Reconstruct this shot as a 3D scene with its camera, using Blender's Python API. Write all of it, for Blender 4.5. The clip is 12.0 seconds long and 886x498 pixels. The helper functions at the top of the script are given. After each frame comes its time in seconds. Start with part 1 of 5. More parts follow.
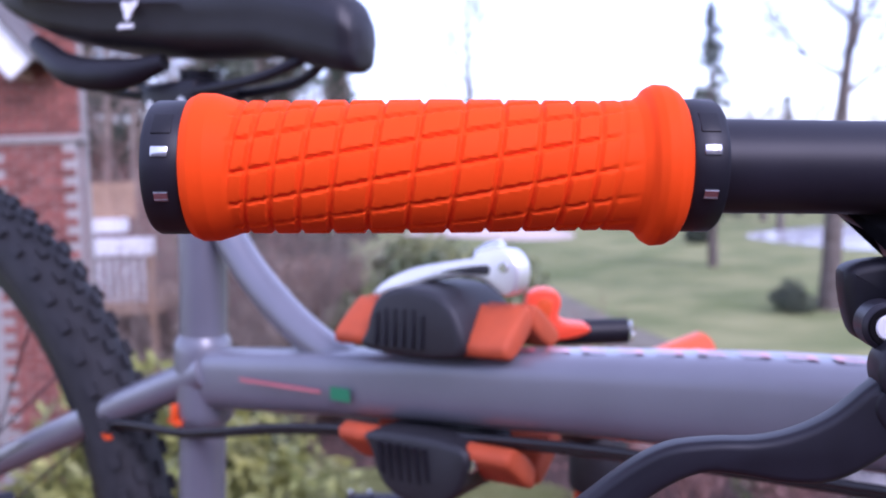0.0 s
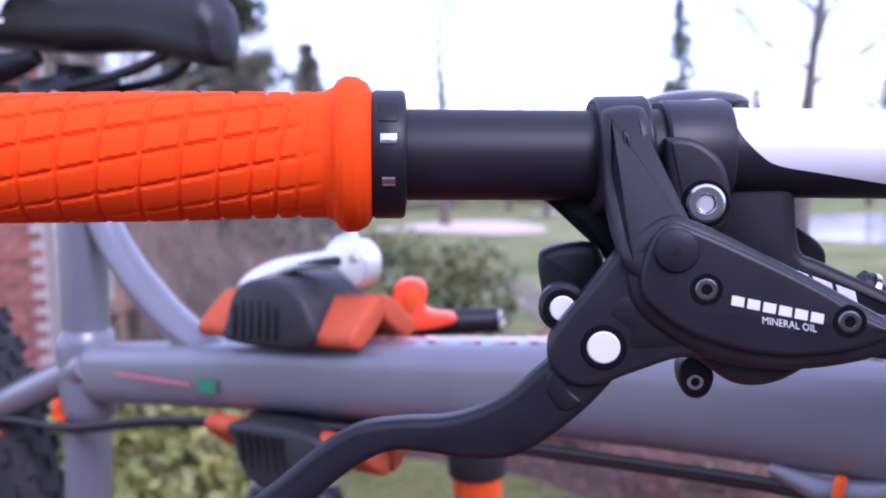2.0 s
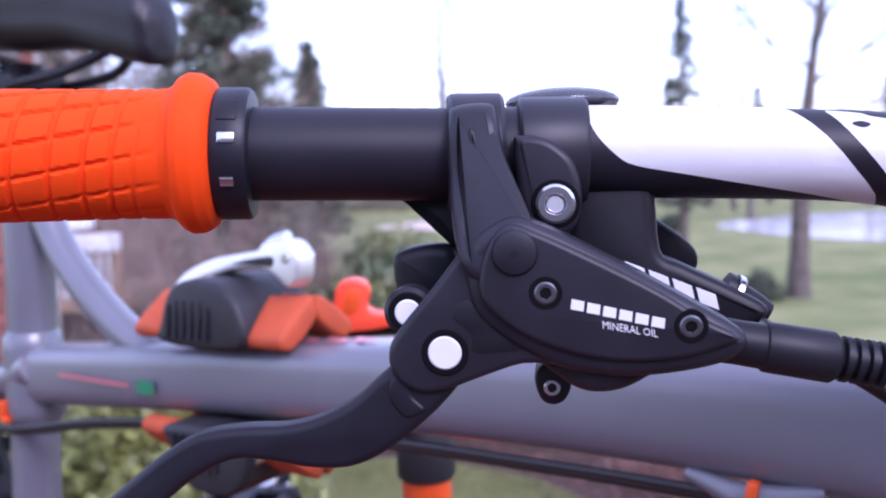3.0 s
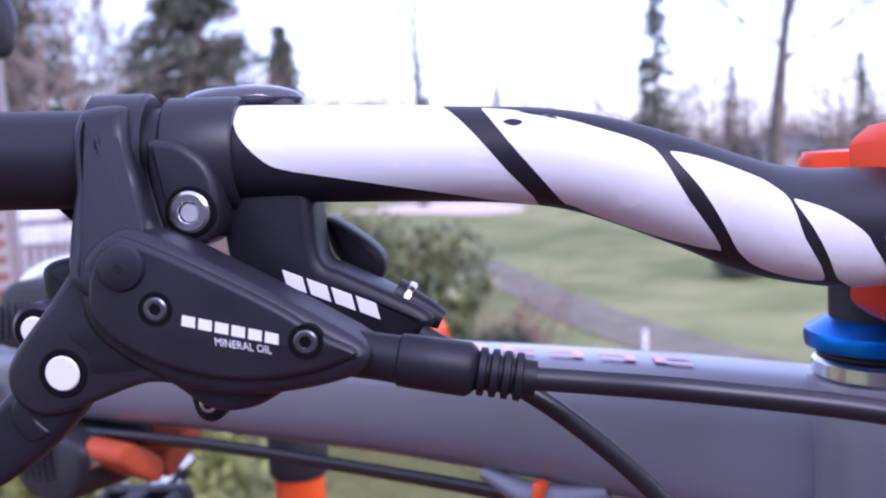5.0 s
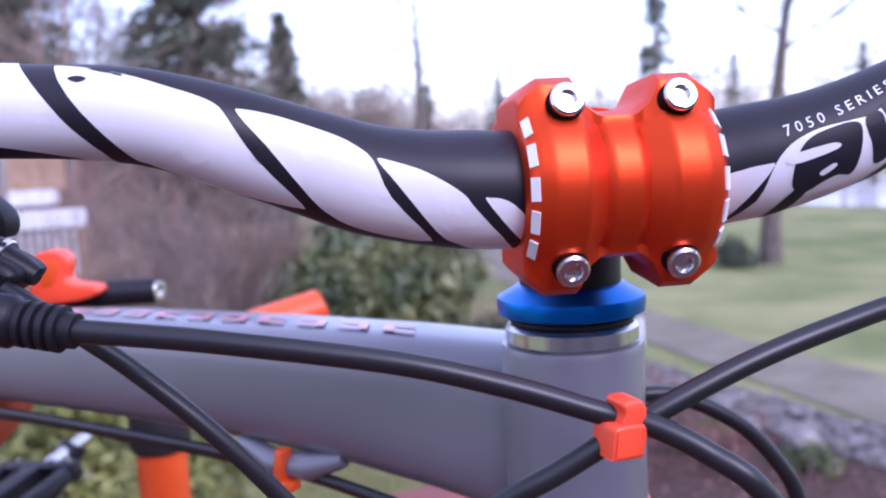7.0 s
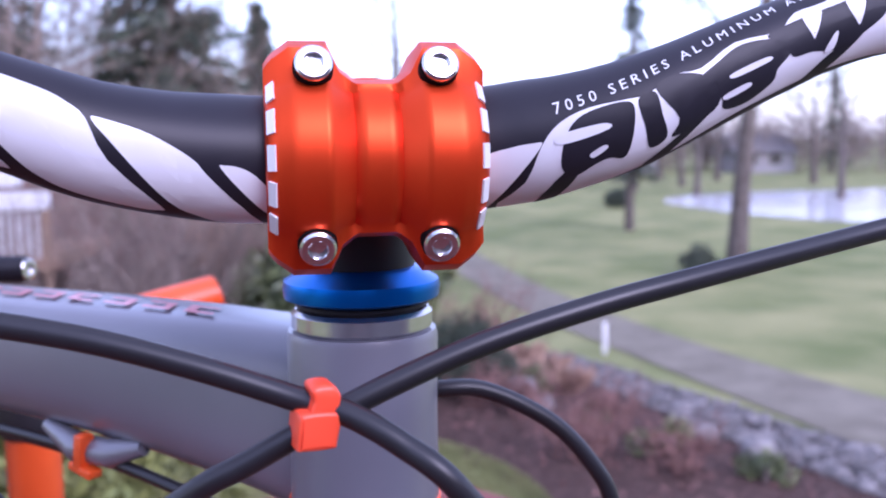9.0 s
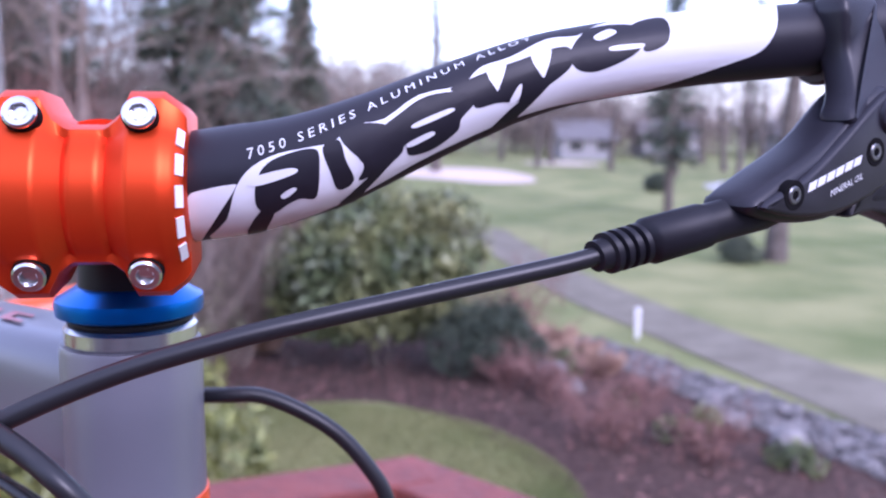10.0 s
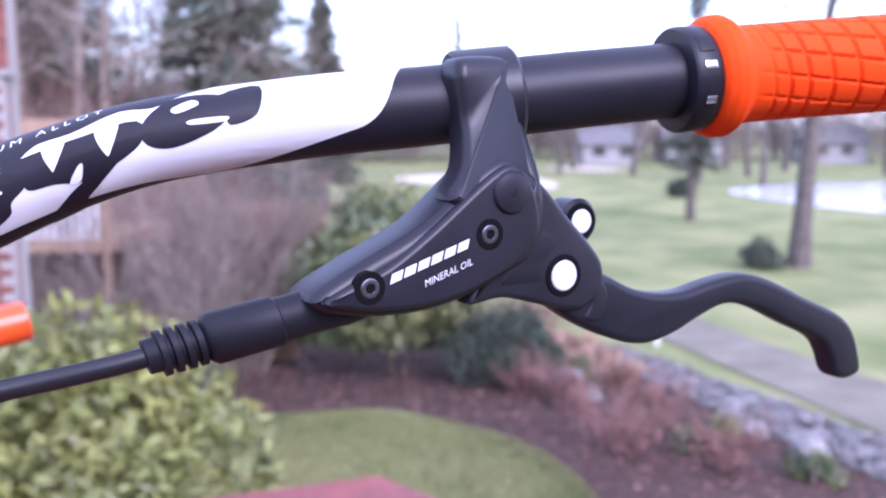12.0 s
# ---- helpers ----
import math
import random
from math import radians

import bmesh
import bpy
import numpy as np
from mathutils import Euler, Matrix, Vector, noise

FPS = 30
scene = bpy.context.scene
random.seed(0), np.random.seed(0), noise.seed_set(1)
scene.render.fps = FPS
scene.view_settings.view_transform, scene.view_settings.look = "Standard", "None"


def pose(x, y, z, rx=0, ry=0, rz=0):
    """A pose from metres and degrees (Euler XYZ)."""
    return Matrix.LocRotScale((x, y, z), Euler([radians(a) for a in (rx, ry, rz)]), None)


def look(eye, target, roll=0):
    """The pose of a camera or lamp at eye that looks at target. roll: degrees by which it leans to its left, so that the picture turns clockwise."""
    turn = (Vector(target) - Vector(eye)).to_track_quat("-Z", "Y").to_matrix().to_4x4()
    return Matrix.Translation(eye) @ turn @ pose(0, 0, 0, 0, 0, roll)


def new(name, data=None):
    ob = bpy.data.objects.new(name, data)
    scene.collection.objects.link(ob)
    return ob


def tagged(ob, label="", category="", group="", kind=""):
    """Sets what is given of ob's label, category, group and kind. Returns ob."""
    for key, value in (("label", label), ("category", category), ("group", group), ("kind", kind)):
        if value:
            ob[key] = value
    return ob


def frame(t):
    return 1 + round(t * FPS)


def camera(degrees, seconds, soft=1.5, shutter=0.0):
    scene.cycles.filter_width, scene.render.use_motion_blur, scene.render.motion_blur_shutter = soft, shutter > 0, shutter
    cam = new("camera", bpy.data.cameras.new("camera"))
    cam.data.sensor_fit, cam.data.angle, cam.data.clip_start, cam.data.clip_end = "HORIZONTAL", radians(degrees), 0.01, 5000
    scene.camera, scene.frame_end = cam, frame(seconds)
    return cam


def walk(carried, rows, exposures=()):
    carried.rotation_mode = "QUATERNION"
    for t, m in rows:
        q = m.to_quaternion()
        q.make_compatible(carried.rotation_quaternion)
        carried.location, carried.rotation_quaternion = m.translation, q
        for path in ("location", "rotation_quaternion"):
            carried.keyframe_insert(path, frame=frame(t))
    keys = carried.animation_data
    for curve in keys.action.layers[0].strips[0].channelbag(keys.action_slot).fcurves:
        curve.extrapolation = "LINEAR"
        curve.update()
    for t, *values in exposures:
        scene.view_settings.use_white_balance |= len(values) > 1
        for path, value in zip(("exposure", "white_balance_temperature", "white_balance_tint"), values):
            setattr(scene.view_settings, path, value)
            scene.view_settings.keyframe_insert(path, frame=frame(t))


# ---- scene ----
cam = camera(52.0, 12.0, soft=2.0)
cam.data.dof.use_dof, cam.data.dof.focus_distance, cam.data.dof.aperture_fstop = True, 0.22, 16.0
PATH = [
    (0, (-0.3397, -0.2462, 0.0294), (-0.3480, 1.7479, -0.1238), -1.74),
    (0.5, (-0.3219, -0.2494, 0.0289), (-0.3329, 1.7442, -0.1311), -2.32),
    (1, (-0.3041, -0.2529, 0.0281), (-0.2909, 1.7407, -0.1303), -2.23),
    (1.5, (-0.2897, -0.2553, 0.0279), (-0.2633, 1.7382, -0.1304), -2.10),
    (2, (-0.2711, -0.2542, 0.0257), (-0.2228, 1.7382, -0.1415), -2.17),
    (2.5, (-0.2532, -0.2497, 0.0252), (-0.2139, 1.7426, -0.1449), -2.19),
    (3, (-0.2334, -0.2484, 0.0246), (-0.1882, 1.7437, -0.1463), -2.23),
    (5, (-0.1553, -0.2393, 0.0258), (-0.0663, 1.7476, -0.1841), -3.19),
    (5.5, (-0.1365, -0.2330, 0.0208), (-0.0214, 1.7500, -0.2124), -3.09),
    (6, (-0.1153, -0.2330, 0.0199), (0.0186, 1.7502, -0.2013), -3.07),
    (6.5, (-0.0911, -0.2339, 0.0193), (0.0211, 1.7495, -0.2122), -3.34),
    (7, (-0.0575, -0.2472, 0.0138), (0.0280, 1.7369, -0.2224), -2.90),
    (9, (-0.0011, -0.2355, 0.0049), (0.1471, 1.7443, -0.2367), -0.54),
    (9.5, (0.0440, -0.2565, 0.0127), (0.1571, 1.7227, -0.2519), 0.06),
    (10, (0.0880, -0.2615, 0.0216), (0.1524, 1.7172, -0.2623), 0.35),
    (10.5, (0.1197, -0.2630, 0.0300), (0.1918, 1.7165, -0.2461), 0.05),
    (11, (0.1463, -0.2600, 0.0372), (0.2139, 1.7199, -0.2374), -0.05),
    (11.5, (0.1755, -0.2480, 0.0420), (0.2318, 1.7322, -0.2327), 0.35),
    (12, (0.2070, -0.2360, 0.0409), (0.2196, 1.7455, -0.2301), 0.00),
]
EXPO = [(0.0, 1.33, 5300, 38), (2.5, 1.48, 5300, 38), (5.5, 1.44, 5300, 38), (7.0, 1.36, 5300, 37), (9.0, 1.39, 5250, 38), (12.0, 1.94, 5250, 35)]
walk(cam, [(t, look(eye, target, roll)) for t, eye, target, roll in PATH], EXPO)

# ---- world and sun ----
world = bpy.data.worlds.new("sky")
scene.world = world
world.use_nodes = True
wn = world.node_tree
sky = wn.nodes.new("ShaderNodeTexSky")
sky.sky_type = 'NISHITA'
sky.sun_disc = False
sky.sun_elevation = radians(27)
sky.sun_rotation = radians(150)
sky.air_density, sky.dust_density, sky.ozone_density = 1.0, 1.0, 1.0
veil = wn.nodes.new("ShaderNodeMix")  # thin white cloud over the clear sky
veil.data_type = 'RGBA'
veil.inputs[0].default_value = 0.45
veil.inputs[7].default_value = (5.0, 5.0, 5.1, 1)
wn.links.new(sky.outputs[0], veil.inputs[6])
wn.links.new(veil.outputs[2], wn.nodes["Background"].inputs[0])
wn.nodes["Background"].inputs[1].default_value = 0.15
sun = new("sun", bpy.data.lights.new("sun", 'SUN'))
sun.data.energy, sun.data.angle, sun.data.color = 0.9, radians(25), (1.0, 0.92, 0.88)
SUN_EL, SUN_ROT = radians(38), radians(150)
sun.matrix_world = look((0, 0, 0), (-math.sin(SUN_ROT) * math.cos(SUN_EL), -math.cos(SUN_ROT) * math.cos(SUN_EL), -math.sin(SUN_EL)))

# ---- materials ----
def mat(name, color, rough=0.5, metal=0.0, vary=0.12, scale=40.0, bump=0.0, bscale=200.0, coat=0.0, color2=None, rand=0.0, trans=0.0, spec=0.5, detail=5.0, isle=False):
    m = bpy.data.materials.new(name)
    m.use_nodes = True
    nt = m.node_tree
    b = nt.nodes["Principled BSDF"]
    b.inputs["Roughness"].default_value = rough
    b.inputs["Metallic"].default_value = metal
    b.inputs["Coat Weight"].default_value = coat
    b.inputs["Coat Roughness"].default_value = 0.32
    b.inputs["Specular IOR Level"].default_value = spec
    b.inputs["Transmission Weight"].default_value = trans
    tc = nt.nodes.new("ShaderNodeTexCoord")
    n1 = nt.nodes.new("ShaderNodeTexNoise")
    n1.inputs["Scale"].default_value = scale
    n1.inputs["Detail"].default_value = detail
    nt.links.new(tc.outputs["Object"], n1.inputs["Vector"])
    c2 = color2 or tuple(min(1, c * (1 - vary * 2)) for c in color)
    mix = nt.nodes.new("ShaderNodeMix")
    mix.data_type = 'RGBA'
    mix.inputs[6].default_value = (*color, 1)
    mix.inputs[7].default_value = (*c2, 1)
    ramp = nt.nodes.new("ShaderNodeMapRange")
    ramp.inputs[1].default_value, ramp.inputs[2].default_value = 0.35, 0.68
    nt.links.new(n1.outputs[0], ramp.inputs[0])
    nt.links.new(ramp.outputs[0], mix.inputs[0])
    out = mix.outputs[2]
    if rand:
        src = nt.nodes.new("ShaderNodeNewGeometry").outputs["Random Per Island"] if isle else nt.nodes.new("ShaderNodeObjectInfo").outputs["Random"]
        hsv = nt.nodes.new("ShaderNodeHueSaturation")
        mr = nt.nodes.new("ShaderNodeMapRange")
        mr.inputs[3].default_value, mr.inputs[4].default_value = 1 - rand, 1 + rand
        nt.links.new(src, mr.inputs[0])
        nt.links.new(mr.outputs[0], hsv.inputs["Value"])
        nt.links.new(out, hsv.inputs["Color"])
        out = hsv.outputs[0]
    nt.links.new(out, b.inputs["Base Color"])
    rr = nt.nodes.new("ShaderNodeMapRange")
    rr.inputs[3].default_value, rr.inputs[4].default_value = max(0.02, rough * 0.85), min(1, rough * 1.15)
    n3 = nt.nodes.new("ShaderNodeTexNoise")
    n3.inputs["Scale"].default_value = scale * 0.31
    nt.links.new(tc.outputs["Object"], n3.inputs["Vector"])
    nt.links.new(n3.outputs[0], rr.inputs[0])
    nt.links.new(rr.outputs[0], b.inputs["Roughness"])
    if bump:
        n2 = nt.nodes.new("ShaderNodeTexNoise")
        n2.inputs["Scale"].default_value = bscale
        n2.inputs["Detail"].default_value = 4
        nt.links.new(tc.outputs["Object"], n2.inputs["Vector"])
        bp = nt.nodes.new("ShaderNodeBump")
        bp.inputs["Strength"].default_value = bump
        bp.inputs["Distance"].default_value = 1.0 / bscale
        nt.links.new(n2.outputs[0], bp.inputs["Height"])
        nt.links.new(bp.outputs[0], b.inputs["Normal"])
    return m


M_RUBBER = mat("orange_rubber", (0.98, 0.075, 0.0004), 0.6, vary=0.03, scale=60, bump=0.08, bscale=2500, spec=0.10)
M_BLACKALU = mat("black_anodised", (0.014, 0.013, 0.0195), 0.44, vary=0.15, scale=90, bump=0.05, bscale=3000, spec=0.35)
M_BARBLACK = mat("bar_black", (0.016, 0.014, 0.0215), 0.46, vary=0.12, scale=70, bump=0.04, bscale=3500, spec=0.35)
M_BLACKPL = mat("black_plastic", (0.014, 0.013, 0.018), 0.46, vary=0.15, scale=80, bump=0.12, bscale=3000, spec=0.3)
M_SATIN = mat("satin_black", (0.022, 0.020, 0.028), 0.40, vary=0.15, scale=80, bump=0.08, bscale=2500, spec=0.35)
# near-black that paints in the shade of bolt and pin recesses
M_WELLSHADE = mat("recess_shade_black", (0.006, 0.005, 0.006), 0.8, spec=0.1)
M_DARKSTEEL = mat("dark_steel", (0.20, 0.20, 0.21), 0.35, metal=0.9)
M_HOSE = mat("black_hose", (0.015, 0.014, 0.017), 0.4, vary=0.1, scale=50)
M_WHITE = mat("white_paint", (0.80, 0.79, 0.82), 0.3, vary=0.03, scale=30, coat=0.3)
M_PRINT = mat("white_print", (0.82, 0.82, 0.82), 0.5, vary=0.03)
M_ORANGEANO = mat("orange_anodised", (0.78, 0.062, 0.006), 0.40, metal=0.75, vary=0.05, scale=50, bump=0.05, bscale=4000)
M_BLUEANO = mat("blue_anodised", (0.01, 0.17, 0.62), 0.3, metal=0.85, vary=0.06, scale=60)
M_SILVER = mat("silver_steel", (0.72, 0.71, 0.72), 0.22, metal=1.0, vary=0.06, scale=120)
M_POLISH = mat("polished_alloy", (0.88, 0.87, 0.88), 0.42, metal=0.85, vary=0.03, scale=60)
M_FRAME = mat("grey_frame_paint", (0.155, 0.155, 0.185), 0.34, vary=0.05, scale=25, coat=1.0, bump=0.02, bscale=1500)
M_TYRE = mat("tyre_rubber", (0.019, 0.018, 0.021), 0.75, vary=0.25, scale=60, bump=0.3, bscale=500)
M_GREYPL = mat("grey_plastic", (0.019, 0.018, 0.022), 0.55, vary=0.1, scale=60, bump=0.1, bscale=1500)
M_PAD = mat("orange_pad", (0.52, 0.080, 0.020), 0.7, vary=0.08, scale=70, bump=0.08, bscale=1200)
M_ORPAINT = mat("orange_paint", (0.82, 0.095, 0.008), 0.35, vary=0.05, scale=30, coat=0.2)
M_NEON = mat("neon_orange_plastic", (0.98, 0.09, 0.03), 0.35, vary=0.03)
M_CLEAR = mat("clear_cover", (0.30, 0.30, 0.34), 0.08, vary=0.02, trans=0.8)
M_RED = mat("red_print", (0.58, 0.16, 0.19), 0.3, coat=0.8, vary=0.05)
M_GREEN = mat("green_print", (0.02, 0.22, 0.10), 0.4, vary=0.05)
M_TEAL = mat("teal_print", (0.02, 0.40, 0.38), 0.4, vary=0.05)
M_SADDLE = mat("saddle_cover", (0.013, 0.011, 0.016), 0.46, vary=0.15, scale=40, bump=0.15, bscale=1800)
M_LAWN = mat("lawn", (0.140, 0.168, 0.058), 0.9, scale=0.35, color2=(0.285, 0.280, 0.125), bump=0.6, bscale=14, detail=9, spec=0.2)
M_MULCH = mat("mulch", (0.054, 0.032, 0.027), 0.95, scale=9, color2=(0.11, 0.068, 0.056), bump=1.0, bscale=22, detail=9, spec=0.2)
M_PATH = mat("asphalt_path", (0.160, 0.144, 0.108), 0.95, scale=1.5, color2=(0.225, 0.205, 0.155), bump=0.5, bscale=80, spec=0.15)
M_ROCK = mat("river_rock", (0.19, 0.178, 0.172), 0.8, scale=5, color2=(0.085, 0.075, 0.07), bump=0.6, bscale=14, rand=0.55, isle=True)
M_LEAF = mat("rhododendron_leaf", (0.085, 0.115, 0.052), 0.42, scale=1.0, color2=(0.21, 0.21, 0.085), rand=0.45, isle=True)
M_LEAFY = mat("yellow_green_leaf", (0.26, 0.255, 0.065), 0.5, scale=2.0, color2=(0.13, 0.155, 0.05), rand=0.4, isle=True)
M_CONIFER = mat("conifer_needles", (0.042, 0.060, 0.040), 0.8, scale=0.5, color2=(0.075, 0.090, 0.060), rand=0.4, isle=True)
M_TWIG = mat("bare_twigs", (0.155, 0.120, 0.104), 0.9, scale=3, color2=(0.25, 0.20, 0.165), rand=0.3, isle=True)
M_TWIGRED = mat("reddish_twigs", (0.16, 0.075, 0.065), 0.9, scale=3, color2=(0.27, 0.155, 0.13), rand=0.3, isle=True)
M_BARK = mat("bark", (0.085, 0.068, 0.058), 0.95, scale=4, color2=(0.15, 0.125, 0.11), bump=1.0, bscale=12)
M_BRICK = mat("brick", (0.26, 0.085, 0.062), 0.85, scale=14, color2=(0.17, 0.055, 0.045), bump=0.5, bscale=90, rand=0.3)
M_MORTAR = mat("mortar", (0.33, 0.30, 0.28), 0.95, scale=30, bump=0.4, bscale=150)
M_TRIM = mat("white_trim", (0.75, 0.75, 0.76), 0.5, scale=6, vary=0.06)
M_REDWOOD = mat("redwood_stain", (0.24, 0.055, 0.040), 0.55, scale=18, color2=(0.16, 0.038, 0.03), bump=0.3, bscale=60)
M_TAN = mat("tan_fence", (0.36, 0.24, 0.16), 0.85, scale=5, color2=(0.28, 0.18, 0.12))
M_SAND = mat("sand", (0.62, 0.50, 0.42), 0.95, scale=1.0, vary=0.08)
M_PAMPAS = mat("dry_grass", (0.42, 0.28, 0.20), 0.9, scale=3, color2=(0.30, 0.19, 0.13), rand=0.3, isle=True)
# near-white base carries the sky's reflection on the water
M_WATER = mat("pond_sky_white", (0.78, 0.78, 0.79), 0.10, scale=0.4, vary=0.12, bump=0.02, bscale=3, spec=1.0)
M_ROOF = mat("roof_shingle", (0.16, 0.15, 0.15), 0.9, scale=3)
M_HOUSEW = mat("pale_siding", (0.30, 0.29, 0.30), 0.8, scale=2, vary=0.08)
# for the unseen wall added behind the deck
M_HOUSEB = mat("unseen_wall_siding", (0.22, 0.20, 0.20), 0.85, scale=2, vary=0.08)
M_GLASS = mat("dark_window", (0.03, 0.035, 0.04), 0.08, vary=0.05)


# ---- mesh helpers ----
def part(name, bm, material, parent=None, label="", smooth=True, kind=""):
    me = bpy.data.meshes.new(name)
    bmesh.ops.recalc_face_normals(bm, faces=bm.faces[:])
    bm.to_mesh(me)
    bm.free()
    if smooth:
        me.shade_smooth()
        me.set_sharp_from_angle(angle=radians(38))
    me.materials.append(material)
    ob = new(name, me)
    if parent:
        ob.parent = parent
    if label or kind:
        tagged(ob, label, kind=kind)
    return ob


def empty(name, label, category, group="", at=(0, 0, 0)):
    ob = new(name)
    ob.location = at
    ob.empty_display_size = 0.05
    return tagged(ob, label, category, group)


def smooth_path(pts, n):
    """Catmull-Rom through the points, n steps a span."""
    P = [Vector(p) for p in pts]
    P = [2 * P[0] - P[1]] + P + [2 * P[-1] - P[-2]]
    out = []
    for i in range(1, len(P) - 2):
        a, b, c, d = P[i - 1:i + 3]
        for k in range(n):
            t = k / n
            out.append(0.5 * ((2 * b) + (c - a) * t + (2 * a - 5 * b + 4 * c - d) * t * t + (3 * b - a - 3 * c + d) * t ** 3))
    out.append(P[-2])
    return out


def tube(bm, pts, radii, seg=20, caps=True, squash=1.0):
    """A round tube along points, with a radius at each."""
    pts = [Vector(p) for p in pts]
    if not hasattr(radii, "__len__"):
        radii = [radii] * len(pts)
    elif len(radii) != len(pts):
        xs = np.linspace(0, len(radii) - 1, len(pts))
        radii = np.interp(xs, range(len(radii)), radii)
    rings, side = [], None
    for i, p in enumerate(pts):
        d = (pts[min(i + 1, len(pts) - 1)] - pts[max(i - 1, 0)]).normalized()
        if side is None:
            side = d.cross(Vector((0, 0, 1)))
            if side.length < 0.1:
                side = d.cross(Vector((0, 1, 0)))
        side = (side - d * side.dot(d)).normalized()
        up = side.cross(d)
        rings.append([bm.verts.new(p + float(radii[i]) * (math.cos(2 * math.pi * k / seg) * side + squash * math.sin(2 * math.pi * k / seg) * up)) for k in range(seg)])
    for a, b in zip(rings, rings[1:]):
        for k in range(seg):
            bm.faces.new((a[k], a[(k + 1) % seg], b[(k + 1) % seg], b[k]))
    if caps:
        bm.faces.new(rings[0][::-1])
        bm.faces.new(rings[-1])
    return bm


def lathe(bm, rows, m, seg=48):
    """Turned shape: rows of (along, radius) about the local z axis of m."""
    rings = []
    for a, r in rows:
        rings.append([bm.verts.new(m @ Vector((r * math.cos(2 * math.pi * k / seg), r * math.sin(2 * math.pi * k / seg), a))) for k in range(seg)])
    for a, b in zip(rings, rings[1:]):
        for k in range(seg):
            bm.faces.new((a[k], a[(k + 1) % seg], b[(k + 1) % seg], b[k]))
    bm.faces.new(rings[0][::-1])
    bm.faces.new(rings[-1])
    return bm


def round_outline(pts, n=4):
    """A closed smooth outline through the 2D points."""
    k = len(pts)
    out = []
    for i in range(k):
        a, b, c, d = (np.array(pts[(i + j) % k], float) for j in (-1, 0, 1, 2))
        for s in range(n):
            t = s / n
            out.append(tuple(0.5 * ((2 * b) + (c - a) * t + (2 * a - 5 * b + 4 * c - d) * t * t + (3 * b - a - 3 * c + d) * t ** 3)))
    return out


def slab(bm, outline, w0, w1, m, bevel=0.0012, seg=3):
    """A flat outline given depth from w0 to w1 (local z of m), with rounded front and back edges."""
    pts = [np.array(p, float) for p in outline]
    k = len(pts)
    nrm = []
    area = sum(pts[i][0] * pts[(i + 1) % k][1] - pts[(i + 1) % k][0] * pts[i][1] for i in range(k))
    for i in range(k):
        e = pts[(i + 1) % k] - pts[i - 1]
        e = e / (np.linalg.norm(e) + 1e-9)
        nrm.append(np.array((-e[1], e[0])) * (1 if area > 0 else -1))
    layers = [(bevel * (1 - math.sin(math.pi / 2 * j / seg)), w1 - bevel + bevel * math.cos(math.pi / 2 * j / seg)) for j in range(seg + 1)]
    layers += [(bevel * (1 - math.cos(math.pi / 2 * j / seg)), w0 + bevel - bevel * math.sin(math.pi / 2 * j / seg)) for j in range(seg + 1)]
    rings = []
    for ins, w in layers:
        rings.append([bm.verts.new(m @ Vector((*(pts[i] + nrm[i] * ins), w))) for i in range(k)])
    for a, b in zip(rings, rings[1:]):
        for i in range(k):
            bm.faces.new((a[i], a[(i + 1) % k], b[(i + 1) % k], b[i]))
    top = bm.faces.new(rings[0][::-1])
    bot = bm.faces.new(rings[-1])
    top.normal_update()
    bot.normal_update()
    bmesh.ops.triangulate(bm, faces=[top, bot], ngon_method='EAR_CLIP')
    return bm


def box(bm, lo, hi, m=None, bevel=0.0):
    """An upright box between two corners, its edges rounded by bevel."""
    m = m or Matrix()
    made = bmesh.ops.create_cube(bm, size=1.0)["verts"]
    for v in made:
        v.co = m @ Vector([lo[i] + (v.co[i] + 0.5) * (hi[i] - lo[i]) for i in range(3)])
    if bevel:
        edges = list({e for v in made for e in v.link_edges})
        bmesh.ops.bevel(bm, geom=edges, offset=bevel, segments=2, profile=0.5, affect='EDGES')
    return bm


def axes(o, x, y, z):
    """A frame from an origin and three axes."""
    return Matrix(((x[0], y[0], z[0], o[0]), (x[1], y[1], z[1], o[1]), (x[2], y[2], z[2], o[2]), (0, 0, 0, 1)))


def bolt(name, at, out, r, parent, depth=0.004, material=None, label=""):
    """A socket-head bolt: chamfered head with a hexagonal recess."""
    z = Vector(out).normalized()
    x = z.orthogonal().normalized()
    m = axes(at, x, z.cross(x), z)
    bm = bmesh.new()
    prof = [(-depth, r), (-r * 0.12, r), (0, r * 0.86), (0, r * 0.55)]
    rings = []
    for a, rr in prof:
        rings.append([bm.verts.new(m @ Vector((rr * math.cos(math.pi * k / 12), rr * math.sin(math.pi * k / 12), a))) for k in range(24)])
    for a, b in zip(rings, rings[1:]):
        for k in range(24):
            bm.faces.new((a[k], a[(k + 1) % 24], b[(k + 1) % 24], b[k]))
    hexr = []
    for a in (-r * 0.05, -r * 0.35):
        hexr.append([bm.verts.new(m @ Vector((r * (0.52 - 0.05 * (k % 4 == 2)) * math.cos(math.pi * k / 12), r * (0.52 - 0.05 * (k % 4 == 2)) * math.sin(math.pi * k / 12), a))) for k in range(24)])
    for a, b in ((rings[-1], hexr[0]), (hexr[0], hexr[1])):
        for k in range(24):
            bm.faces.new((a[k], a[(k + 1) % 24], b[(k + 1) % 24], b[k]))
    bm.faces.new(hexr[1])
    bm.faces.new(rings[0][::-1])
    return part(name, bm, material or M_SILVER, parent, label)

